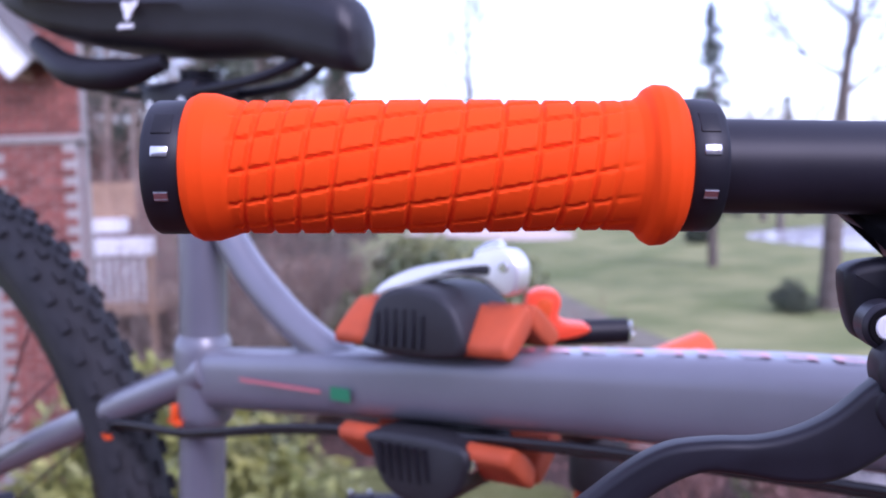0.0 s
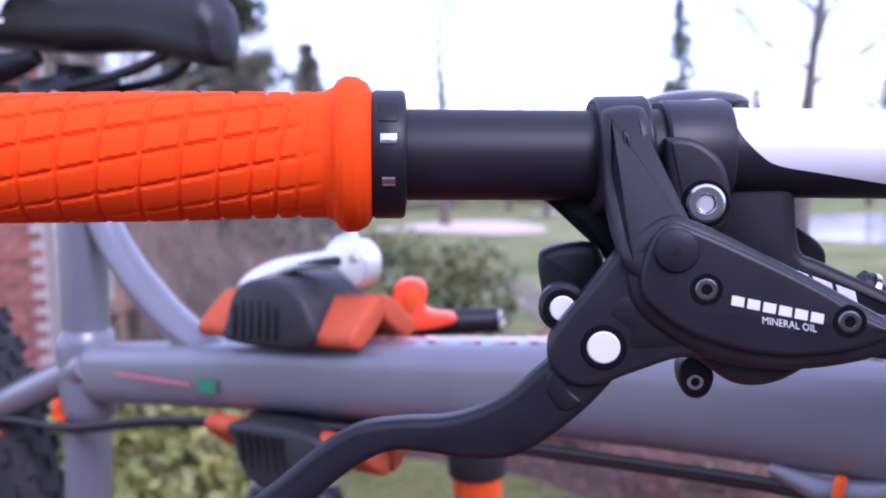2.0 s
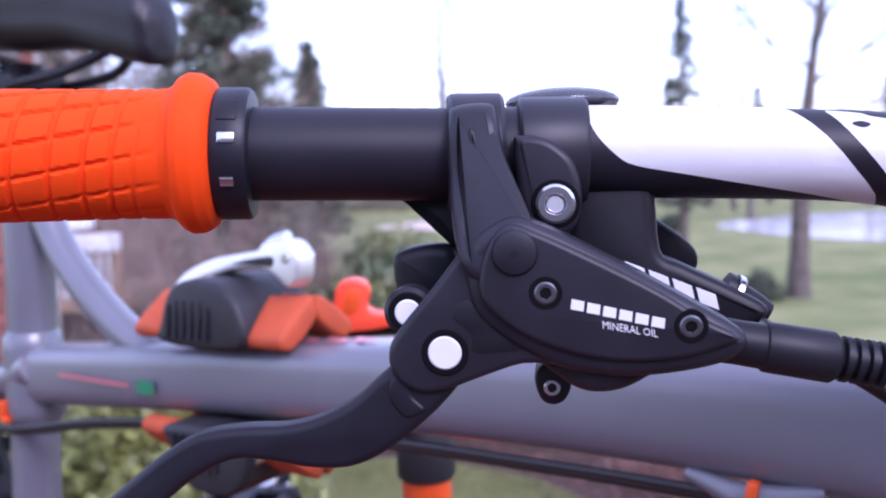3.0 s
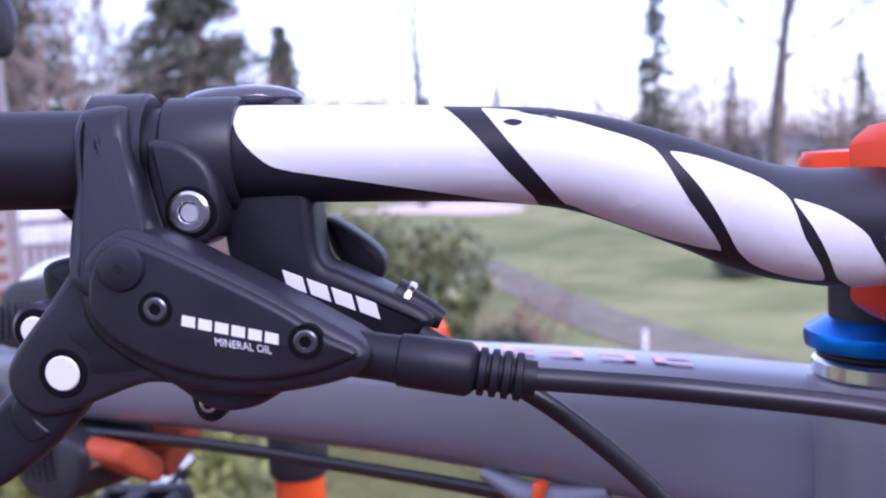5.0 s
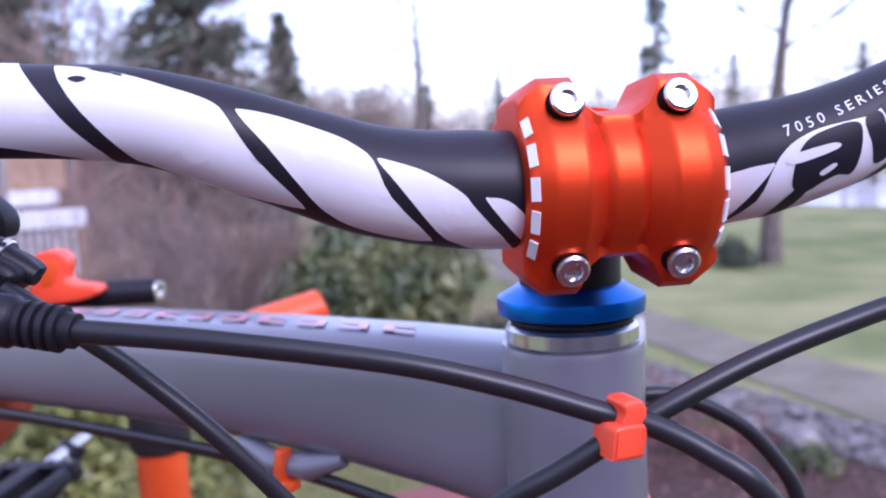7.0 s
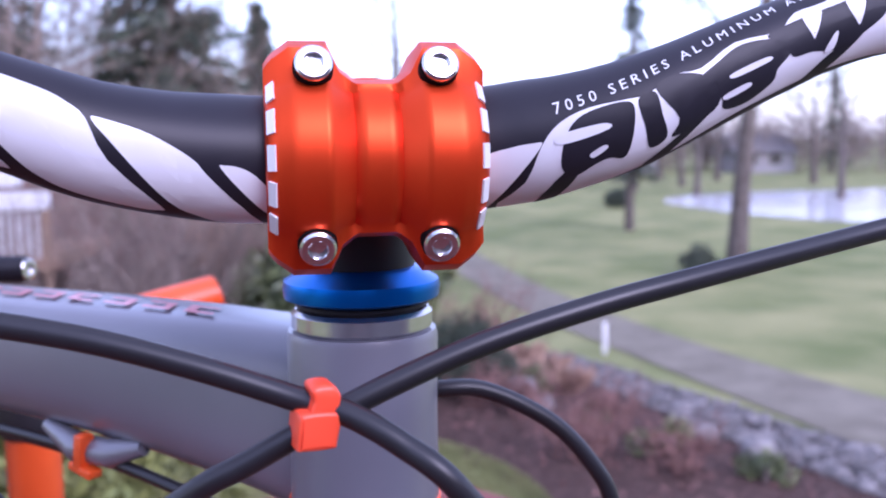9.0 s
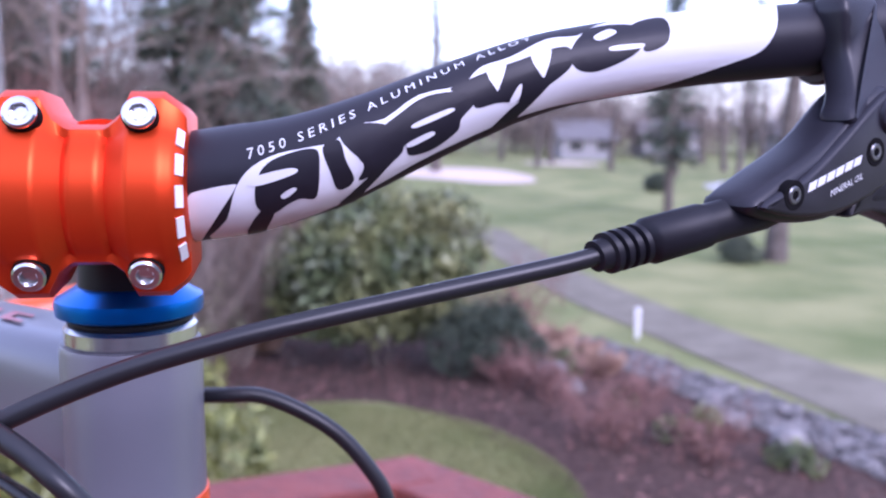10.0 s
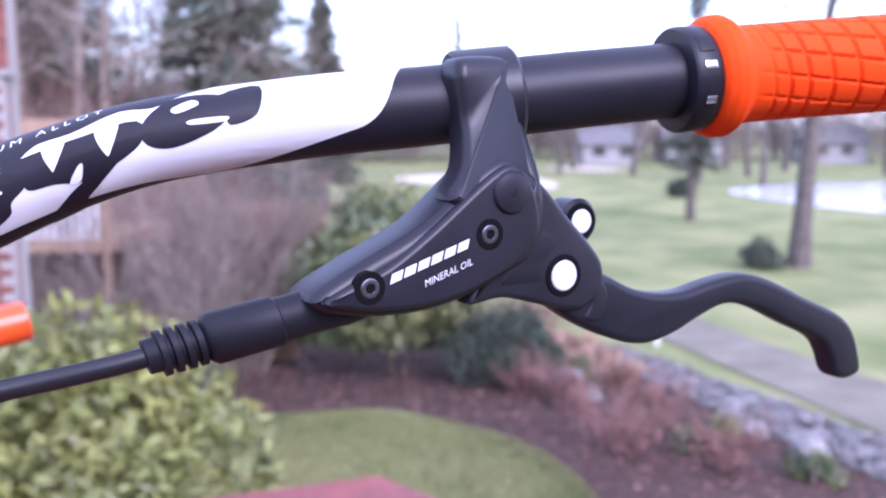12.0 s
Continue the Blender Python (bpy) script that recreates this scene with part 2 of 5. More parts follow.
# ---- the setting ----
GZ = -4.40
def ground_grid(name, material, x0, x1, y0, y1, nx, ny, height, label):
    bm = bmesh.new()
    g = [[bm.verts.new((x, y, height(x, y))) for x in np.linspace(x0, x1, nx)] for y in np.linspace(y0, y1, ny)]
    for r in range(ny - 1):
        for c in range(nx - 1):
            bm.faces.new((g[r][c], g[r][c + 1], g[r + 1][c + 1], g[r + 1][c]))
    return tagged(part(name, bm, material), label, "ground", kind="structure")
ground = ground_grid("ground", M_LAWN, -900, 900, -300, 1500, 61, 61, lambda x, y: GZ, "winter lawn of a golf course, dull green")
def sheet(name, outline, z, material, label, category):
    bm = bmesh.new()
    f = bm.faces.new([bm.verts.new((x, y, z)) for x, y in round_outline(outline, 5)])
    f.normal_update()
    bmesh.ops.triangulate(bm, faces=[f], ngon_method='EAR_CLIP')
    return tagged(part(name, bm, material), label, category, kind="structure")
sheet("ground_bed", [(-14, 10), (-10, 18), (-2, 17.8), (1.8, 18.4), (2.9, 18.8), (3.5, 17.4), (4.0, 17.0), (5.6, 13.8), (7.2, 10.5), (9.6, 5), (4, 3), (-8, 4)], GZ + 0.02, M_MULCH, "dark brown bark mulch bed", "garden bed")
sheet("ground_lawn_patch", [(-4.5, 12.4), (-2.3, 13.2), (-0.4, 13.4), (0.85, 12.1), (1.8, 10.3), (2.2, 7.5), (-1, 6), (-5, 8)], GZ + 0.05, M_LAWN, "rounded patch of lawn", "lawn")
sheet("road", [(1.9, 36), (2.2, 33), (3.6, 23), (5.1, 17.5), (6.8, 11.8), (8.6, 6), (11.6, 6.6), (8.4, 14.0), (6.7, 18.5), (5.0, 25.5), (4.0, 33), (3.6, 36)], GZ + 0.03, M_PATH, "grey asphalt cart path", "path")

# ---- the bicycle ----
bicycle = empty("bicycle", "grey mountain bike with bright orange grips, held in a repair stand", "bicycle", at=(-0.3, 0.2, -0.1))
bicycle.matrix_world = Matrix()

YAW = 0.115
BX = [-0.43, -0.403, -0.288, -0.2265, -0.191, -0.171, -0.1465, -0.134, -0.1215, -0.1089, -0.0959, -0.082, -0.0667, -0.050, -0.033, 0, 0.02, 0.03, 0.045, 0.061, 0.0767, 0.093, 0.1098, 0.1271, 0.148, 0.174, 0.204, 0.2461, 0.3030, 0.3508, 0.44]
BZ = [0.035, 0.0341, 0.0312, 0.0287, 0.0280, 0.0270, 0.0257, 0.0249, 0.0239, 0.0211, 0.0165, 0.0112, 0.0050, 0.0016, 0.0, 0.0, 0.0012, 0.0026, 0.0050, 0.0092, 0.0155, 0.0228, 0.0299, 0.0357, 0.0396, 0.0432, 0.0460, 0.0508, 0.0565, 0.0604, 0.067]
SX = [-0.43, -0.34, -0.273, -0.2265, -0.19, -0.15, -0.134, -0.11, -0.093, -0.078, -0.062, -0.048, -0.035, 0, 0.02, 0.035, 0.05, 0.062, 0.078, 0.093, 0.112, 0.134, 0.17, 0.2, 0.2335, 0.27, 0.294, 0.345, 0.44]
SY = [-0.0225, -0.0220, -0.0205, -0.0180, -0.0195, -0.0245, -0.0268, -0.0283, -0.027, -0.022, -0.0155, -0.0095, -0.005, 0, 0.003, 0.003, -0.001, -0.002, -0.001, 0.001, 0.004, 0.008, 0.0145, 0.020, 0.027, 0.036, 0.043, 0.055, 0.075]
RX = [0, 0.040, 0.05, 0.0667, 0.082, 0.096, 0.11, 0.135, 0.45]
RR = [0.0159, 0.0158, 0.0150, 0.0139, 0.0128, 0.0122, 0.0115, 0.0111, 0.0111]


def bar_c(x):
    z = sum(np.interp(x + d, BX, BZ) for d in (-0.006, -0.003, 0, 0.003, 0.006)) / 5
    y = sum(np.interp(x + d, SX, SY) for d in (-0.012, -0.008, -0.004, 0, 0.004, 0.008, 0.012)) / 7
    return Vector((x, float(y), float(z)))


def bar_r(x):
    return float(np.interp(abs(x), RX, RR))


FRONT = Vector((YAW, -1, 0)).normalized()


def bar_axes(x):
    t = (bar_c(x + 0.006) - bar_c(x - 0.006)).normalized()
    up = FRONT.cross(t).normalized()
    if up.z < 0:
        up = -up
    return t, up


def bar_pt(x, th, r):
    """A point r off the bar's axis, th radians up from the front."""
    t, up = bar_axes(x)
    fr = t.cross(up)
    if fr.y > 0:
        fr = -fr
    r = float(r) * (1 + 0.045 * min(1.0, max(0.0, (-x - 0.14) / 0.06)))
    return bar_c(x) + r * (math.cos(th) * fr + math.sin(th) * up)


def bar_face(x, th, off):
    """The point of the bar's skin that lies at x itself, th radians up from the front."""
    g = x
    for _ in range(4):
        p = bar_pt(g, th, bar_r(g) + off)
        g += x - p.x
    return p


def turned(bm, rows, seg=64, relief=None):
    """A shape turned about the bar: rows of (x, radius)."""
    rings = []
    for x, r in rows:
        rings.append([bm.verts.new(bar_pt(float(x), 2 * math.pi * k / seg, r if relief is None else r - relief(x, 2 * math.pi * k / seg))) for k in range(seg)])
    for a, b in zip(rings, rings[1:]):
        for k in range(seg):
            bm.faces.new((a[k], a[(k + 1) % seg], b[(k + 1) % seg], b[k]))
    bm.faces.new(rings[0][::-1])
    bm.faces.new(rings[-1])
    return bm


handlebar = part("handlebar", turned(bmesh.new(), [(x, bar_r(x)) for x in np.linspace(-0.405, 0.425, 200)]), M_BARBLACK, bicycle, "satin black riser handlebar with white graphics")


def decal(outline, material, name, parent, off=0.00012, step=0.003, label=""):
    """Thin paint on the bar: outline in (x, v), v = -1..1 the height across the bar's face."""
    bm = bmesh.new()
    vs = [bm.verts.new((x, math.asin(max(-1, min(1, v))) * 0.013 if abs(v) <= 1 else math.copysign(math.pi / 2 + (abs(v) - 1), v) * 0.013, 0)) for x, v in outline]
    f = bm.faces.new(vs)
    f.normal_update()
    bmesh.ops.triangulate(bm, faces=[f], ngon_method='EAR_CLIP')
    xs, ys = [v.co.x for v in vs], [v.co.y for v in vs]
    for axis, lo, hi in ((0, min(xs), max(xs)), (1, min(ys), max(ys))):
        n = int((hi - lo) / step)
        for i in range(1, n + 1):
            co, no = [0, 0, 0], [0, 0, 0]
            co[axis], no[axis] = lo + (hi - lo) * i / (n + 1), 1
            bmesh.ops.bisect_plane(bm, geom=bm.verts[:] + bm.edges[:] + bm.faces[:], plane_co=co, plane_no=no)
    for v in bm.verts:
        v.co = bar_face(v.co.x, v.co.y / 0.013, off)
    return part(name, bm, material, parent, label)


WHITE_L = [
    [(-0.1934, 1.3), (-0.1919, 0.6), (-0.1900, 0.25), (-0.1861, -0.10), (-0.1816, -0.30), (-0.1696, -0.47), (-0.1461, -0.78), (-0.1267, -1.0), (-0.1232, -0.97), (-0.1308, -0.35), (-0.1370, 0.3), (-0.1434, 0.9), (-0.1474, 1.05), (-0.1588, 1.3)],
    [(-0.1338, 0.93), (-0.1217, 0.82), (-0.1104, 0.68), (-0.1034, 0.62), (-0.0992, 0.56), (-0.0964, 0.42), (-0.0900, -0.22), (-0.0809, -0.76), (-0.0819, -0.84), (-0.0862, -0.90), (-0.0969, -0.97), (-0.1096, -0.97), (-0.1153, -0.90), (-0.1191, -0.80), (-0.1282, 0.0), (-0.1348, 0.82)],
    [(-0.0926, 0.58), (-0.0846, 0.64), (-0.0733, 0.62), (-0.0677, 0.54), (-0.0636, 0.36), (-0.0598, -0.2), (-0.0508, -0.80), (-0.0516, -0.88), (-0.0566, -0.90), (-0.0690, -0.86), (-0.0744, -0.78), (-0.0786, -0.60), (-0.0872, 0.05), (-0.0935, 0.48)],
    [(-0.0612, 0.42), (-0.0534, 0.34), (-0.0467, 0.16), (-0.0417, -0.05), (-0.0392, -0.25), (-0.0296, -0.90), (-0.0299, -0.98), (-0.0370, -0.98), (-0.0438, -0.88), (-0.0489, -0.70), (-0.0580, 0.02), (-0.0624, 0.36)],
    [(-0.0355, -0.08), (-0.0322, -0.10), (-0.0287, -0.22), (-0.0242, -0.55), (-0.0244, -0.72), (-0.0265, -0.82), (-0.0308, -0.55), (-0.0363, -0.12)],
]
for o in WHITE_L:
    decal(round_outline(o, 3), M_WHITE, "white_panel", handlebar, label="glossy white painted panel")
for o in ([(-0.1275, 0.86), (-0.1235, 0.84), (-0.1205, 0.78), (-0.1240, 0.80)], [(-0.1312, 0.64), (-0.1290, 0.70), (-0.1268, 0.64), (-0.1288, 0.56)], [(-0.1215, 0.80), (-0.1195, 0.78), (-0.1190, 0.74), (-0.1210, 0.76)]):
    decal(round_outline(o, 3), M_BARBLACK, "paint_chip", handlebar, off=0.00022, step=0.001, label="dark chip in the white paint")
WHITE_R = [
    [(0.0260, -0.15), (0.0318, -0.02), (0.0384, 0.0), (0.0399, -0.05), (0.0356, -0.40), (0.0296, -0.82), (0.0258, -0.95)],
    [(0.0302, -0.97), (0.0365, -0.60), (0.0400, -0.05), (0.0445, 0.25), (0.0517, 0.38), (0.0609, 0.34), (0.0660, 0.30), (0.0727, 0.45), (0.0800, 0.36), (0.0893, 0.54), (0.1010, 0.40), (0.1064, 0.62), (0.1150, 0.62), (0.1255, 0.79), (0.1340, 0.72), (0.1401, 0.90), (0.1500, 1.02), (0.1660, 1.3), (0.1951, 1.3), (0.1954, 0.7), (0.1931, 0.1), (0.1893, -0.26), (0.1828, -0.45), (0.1650, -0.80), (0.1480, -0.97), (0.1220, -0.84), (0.0933, -0.78), (0.0742, -0.88), (0.0520, -0.96)],
]
for o in WHITE_R:
    decal(round_outline(o, 3), M_WHITE, "white_panel", handlebar, label="glossy white painted panel")
# bold black emblem on the white: plain rounded shapes with openings
EMBLEM = [
    [(0.0455, -0.03), (0.0486, 0.25), (0.0547, 0.34), (0.0610, 0.30), (0.0627, 0.07), (0.0616, -0.57), (0.0572, -0.52), (0.0537, -0.56), (0.0491, -0.66), (0.0452, -0.47)],
    [(0.0635, 0.27), (0.0678, 0.30), (0.0697, -0.11), (0.0717, -0.54), (0.0675, -0.60), (0.0655, -0.21)],
    [(0.0681, 0.33), (0.0727, 0.45), (0.0795, 0.28), (0.0843, -0.05), (0.0849, -0.42), (0.0788, -0.58), (0.0730, -0.58), (0.0744, -0.31)],
    [(0.0786, 0.13), (0.0848, 0.35), (0.0915, 0.45), (0.1008, 0.26), (0.1046, -0.07), (0.1010, -0.30), (0.1000, -0.52), (0.0935, -0.66), (0.0870, -0.56), (0.0854, -0.31)],
    [(0.0979, 0.40), (0.1064, 0.46), (0.1177, 0.48), (0.1307, 0.50), (0.1323, 0.05), (0.1267, -0.27), (0.1183, -0.45), (0.1109, -0.29), (0.1051, -0.21), (0.1030, 0.13)],
    [(0.1319, 0.38), (0.1374, 0.82), (0.1466, 0.84), (0.1540, 0.65), (0.1542, 0.36), (0.1500, 0.0), (0.1399, -0.24), (0.1334, -0.07)],
    [(0.1505, 0.78), (0.1603, 0.86), (0.1606, 0.23), (0.1539, 0.05), (0.1525, 0.42)],
]
for o in EMBLEM:
    decal(round_outline(o, 4), M_BARBLACK, "emblem_shape", handlebar, off=0.00022, label="black emblem shape")
OPENINGS = [
    [(0.0440, 0.06), (0.0545, 0.08), (0.0562, -0.04), (0.0445, -0.10)],
    [(0.0520, -0.36), (0.0552, -0.28), (0.0563, -0.34), (0.0530, -0.44)],
    [(0.0880, 0.02), (0.0975, 0.02), (0.0985, -0.08), (0.0890, -0.08)],
    [(0.0862, -0.30), (0.0925, -0.28), (0.0935, -0.38), (0.0872, -0.40)],
    [(0.1080, 0.52), (0.1135, 0.54), (0.1114, 0.0), (0.1104, 0.05)],
    [(0.1205, 0.54), (0.1262, 0.56), (0.1246, -0.04), (0.1232, 0.0)],
    [(0.1145, -0.40), (0.1172, -0.40), (0.1180, -0.10), (0.1168, -0.10)],
    [(0.1388, 0.62), (0.1434, 0.74), (0.1455, 0.62), (0.1405, 0.50)],
    [(0.1440, 0.30), (0.1530, 0.26), (0.1520, 0.16), (0.1440, 0.20)],
]
for o in OPENINGS:
    decal(round_outline(o, 4), M_WHITE, "emblem_opening", handlebar, off=0.00030)
# dark sweeps that cut the white field
for o in ([(0.0462, -0.55), (0.0500, -0.62), (0.0450, -1.0), (0.0400, -1.0)], [(0.0790, -0.50), (0.0845, -0.42), (0.0700, -1.0), (0.0640, -1.0)], [(0.1195, -0.36), (0.1265, -0.26), (0.1130, -1.0), (0.1060, -1.0)]):
    decal(round_outline(o, 3), M_BARBLACK, "dark_sweep", handlebar, off=0.00022)


def lettering(text, size, place, name, parent, material, spacing=1.0):
    """Printed words: built-in font laid out flat, then bent on to a surface by place(x, y)."""
    cu = bpy.data.curves.new(name, 'FONT')
    cu.body, cu.size, cu.space_character, cu.resolution_u = text, size, spacing, 2
    tmp = new(name, cu)
    me = bpy.data.meshes.new_from_object(tmp.evaluated_get(bpy.context.evaluated_depsgraph_get()))
    bpy.data.objects.remove(tmp)
    bpy.data.curves.remove(cu)
    wide = max(v.co.x for v in me.vertices)
    for v in me.vertices:
        v.co = place(v.co.x / wide, v.co.y)
    me.materials.append(material)
    ob = new(name, me)
    ob.parent = parent
    return ob


def on_bar(k, y):
    x = 0.0431 + 0.0781 * k
    return bar_face(x - y * 0.2, math.asin(0.38 + 0.63 * k - 0.14 * k * k) + y / 0.0135, 0.0002)


lettering("7050 SERIES ALUMINUM ALLOY", 0.0040, on_bar, "lettering", handlebar, M_PRINT, 1.5)

# ---- grips ----
def groove(x, th, x_out, sgn):
    """Depth of the cut pattern of a grip at distance s from its outer end."""
    s = sgn * (x_out - x) / (1.044 if sgn < 0 else 1.03)
    if s < 0.0105 or s > 0.1035:
        return 0.0
    d = 1.0
    for g in GROOVES:
        d = min(d, abs(s - g - 0.0022 * math.sin(th)) / 0.00095)
    k = (th * 13 / (2 * math.pi) - s * 1000 * 0.0245) % 1.0
    d = min(d, abs(k - 0.5) * 7.3 / 0.75)
    fade = min(1.0, (s - 0.0105) / 0.002, (0.1035 - s) / 0.012)
    return 0.0010 * fade * (1 - min(1, max(0, d)) ** 2) ** 1.5


GROOVES = [0.0115, 0.0158, 0.0215, 0.0278, 0.0350, 0.0435, 0.0525, 0.0620, 0.0710, 0.0795, 0.0870, 0.0930, 0.0980]


def grip(x_out, sgn):
    """A lock-on grip: rubber sleeve with a cut block pattern, flanges, two clamp rings with bolts. sgn = -1 on the left."""
    g = sgn
    K = 1.044 if g < 0 else 1.03
    X = lambda s: x_out - g * s * K
    def body_r(s):
        return float(np.interp(s, [0, 0.001, 0.003, 0.0065, 0.0095, 0.0115, 0.06, 0.095, 0.1030, 0.1048, 0.1060, 0.1078, 0.1105, 0.1128, 0.1140, 0.1145], [0.0130, 0.0158, 0.0167, 0.0166, 0.0157, 0.0150, 0.01515, 0.0147, 0.0148, 0.0158, 0.0174, 0.0183, 0.0181, 0.0168, 0.0150, 0.0125]))
    rows = [(X(s), body_r(s) * (1.035 if g < 0 else 1.0)) for s in np.linspace(0, 0.1145, 321)]
    bm = turned(bmesh.new(), rows, 180, lambda x, th: groove(x, th, x_out, g))
    sleeve = part("grip", bm, M_RUBBER, bicycle, "bright orange rubber grip with a cut block pattern")
    for s0, s1 in ((-0.0080, 0.0015), (0.1135, 0.1222)):
        bm = turned(bmesh.new(), [(X(s), r) for s, r in ((s0, 0.0125), (s0 + 0.0003, 0.0150), (s0 + 0.0012, 0.0156), (s1 - 0.0012, 0.0156), (s1 - 0.0003, 0.0150), (s1, 0.0125))])
        ring = part("clamp_ring", bm, M_BLACKALU, sleeve, "black anodised clamp ring")
        xm = X((s0 + s1) / 2)
        for th, w, h in ((math.radians(12), 0.0040, 0.0026), (math.radians(-24), 0.0026, 0.0018)):
            t, up = bar_axes(xm)
            n = math.cos(th) * FRONT + math.sin(th) * up
            bm = bmesh.new()
            box(bm, (-w / 2, -h / 2, -0.0012), (w / 2, h / 2, 0.0004), axes(bar_pt(xm, th, 0.0156), t, n.cross(t), n), 0.0003)
            part("bolt", bm, M_SILVER, sleeve, "small bright bolt head")
        bm = bmesh.new()
        th = math.radians(38)
        n = math.cos(th) * FRONT + math.sin(th) * up
        box(bm, (-0.0024, -0.0030, -0.001), (0.0024, 0.0030, 0.00015), axes(bar_pt(xm, th, 0.0156), t, n.cross(t), n), 0.0004)
        part("slot", bm, M_BLACKPL, sleeve)
    return sleeve


grip(-0.4015, -1)
grip(0.4020, 1)

# ---- stem and headset ----
stem = part("stem", tube(bmesh.new(), [(-0.003, 0.008, 0), (-0.004, 0.02, 0), (-0.006, 0.040, 0)], [0.021, 0.0205, 0.021], 40), M_ORANGEANO, bicycle, "orange anodised short stem")
bm = bmesh.new()
lathe(bm, [(-0.021, 0.0205), (-0.019, 0.0215), (0.0170, 0.0215), (0.0195, 0.020), (0.0198, 0.014)], pose(-0.006, 0.042, 0.0))
part("steerer_clamp", bm, M_ORANGEANO, stem, "orange anodised steerer clamp")


SHIFT = Vector((-0.0018, 0, 0))


def faceplate():
    """Four-bolt face plate: two lobes with a waist between, wrapped round the bar."""
    bm = bmesh.new()
    xs = np.linspace(-0.0265, 0.0265, 54)
    rings = []
    for x in xs:
        a = abs(x)
        lobe = float(np.interp(a, [0, 0.0038, 0.0055, 0.0115, 0.020, 0.0235, 0.0262, 0.0265], [0.86, 0.86, 0.81, 1.0, 1.0, 0.95, 0.86, 0.80]))
        ear = float(np.interp(a, [0, 0.005, 0.0085, 0.0115, 0.0205, 0.0250, 0.0265], [0.68, 0.68, 0.78, 1.0, 1.0, 0.88, 0.80]))
        ring = []
        R = 0.0245 * lobe
        H = 0.0285 * ear
        sec = [(-0.012, H * 0.94), (0.0085, H), (0.0125, H * 0.93)] + [(R * math.cos(math.radians(52 - 104 * k / 16)), R * math.sin(math.radians(52 - 104 * k / 16))) for k in range(17)] + [(0.0125, -H * 0.93), (0.0085, -H), (-0.012, -H * 0.94)]
        for f, u in sec:
            ring.append(bm.verts.new(bar_c(0) + SHIFT + Vector((float(x), YAW * float(x), 0)) + FRONT * float(f) + Vector((0, 0, 1)) * float(u)))
        rings.append(ring)
    n = len(rings[0])
    for a, b in zip(rings, rings[1:]):
        for k in range(n):
            bm.faces.new((a[k], a[(k + 1) % n], b[(k + 1) % n], b[k]))
    bm.faces.new(rings[0][::-1])
    bm.faces.new(rings[-1])
    return part("face_plate", bm, M_ORANGEANO, stem, "orange anodised four-bolt face plate")


plate = faceplate()
FPT = Vector((1, YAW, 0)).normalized()
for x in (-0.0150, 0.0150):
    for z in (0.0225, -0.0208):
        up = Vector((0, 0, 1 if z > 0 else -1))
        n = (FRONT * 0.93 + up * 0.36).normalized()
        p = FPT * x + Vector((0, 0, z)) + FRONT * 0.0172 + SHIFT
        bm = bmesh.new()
        # solid black disc round the bolt: a recess's shade put into colour
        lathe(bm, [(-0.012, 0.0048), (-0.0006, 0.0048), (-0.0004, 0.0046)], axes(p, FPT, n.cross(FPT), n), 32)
        part("bolt_well_shade", bm, M_WELLSHADE, stem, "black disc with the shade of a bolt recess in its colour")
        bolt("bolt", p + n * 0.0012, n, 0.0045, stem, 0.006, label="bright socket bolt")
# emblem bars on both rims of the face plate
for sg in (-1, 1):
    for k in range(5):
        th = math.radians(46 - 22 * k)
        t = FPT
        n = math.cos(th) * FRONT + math.sin(th) * Vector((0, 0, 1))
        bm = bmesh.new()
        nn = (n * 0.72 + FPT * sg * 0.69).normalized()
        y = (Vector((0, 0, 1)) * math.cos(th) - FRONT * math.sin(th))
        box(bm, (-0.0012, -0.0030, -0.0004), (0.0012, 0.0030, 0.00012), axes(FPT * sg * 0.0253 + n * 0.02225 + SHIFT, y.cross(nn), y, nn), 0.0)
        part("emblem_bar", bm, M_PRINT, plate, smooth=False)

HT = Vector((-0.0055, 0.036, 0))
def collar(name, z0, z1, r, mt, label, b=0.0012, parent=None):
    bm = bmesh.new()
    lathe(bm, [(z0, r - b), (z0 + b, r), (z1 - b, r), (z1, r - b)], Matrix.Translation(HT), 56)
    return part(name, bm, mt, parent or bicycle, label)
collar("spacer", -0.0345, -0.0205, 0.0160, M_BLACKALU, "black headset spacer")
bm = bmesh.new()
lathe(bm, [(-0.0425, 0.0205), (-0.0415, 0.0232), (-0.0385, 0.0236), (-0.0365, 0.0232), (-0.0335, 0.0180), (-0.0325, 0.0165)], Matrix.Translation(HT), 64)
part("headset_cap", bm, M_BLUEANO, bicycle, "blue anodised headset cap")
collar("headset_seal", -0.0452, -0.0420, 0.0200, M_BLACKPL, "black headset seal")
collar("head_tube_band", -0.130, -0.1035, 0.0234, M_ORPAINT, "orange painted band on the head tube", 0.0003)
collar("headset_cup", -0.0515, -0.0450, 0.0212, M_SILVER, "bright steel headset cup")

# ---- frame ----
frame_ob = part("frame", lathe(bmesh.new(), [(-0.20, 0.0235), (-0.075, 0.0225), (-0.0535, 0.0228), (-0.0515, 0.0222), (-0.0515, 0.020)], Matrix.Translation(HT), 64), M_FRAME, bicycle, "grey painted frame, head tube")
TT0, TT1 = Vector((-0.006, 0.045, -0.085)), Vector((-0.520, 0.418, -0.108))
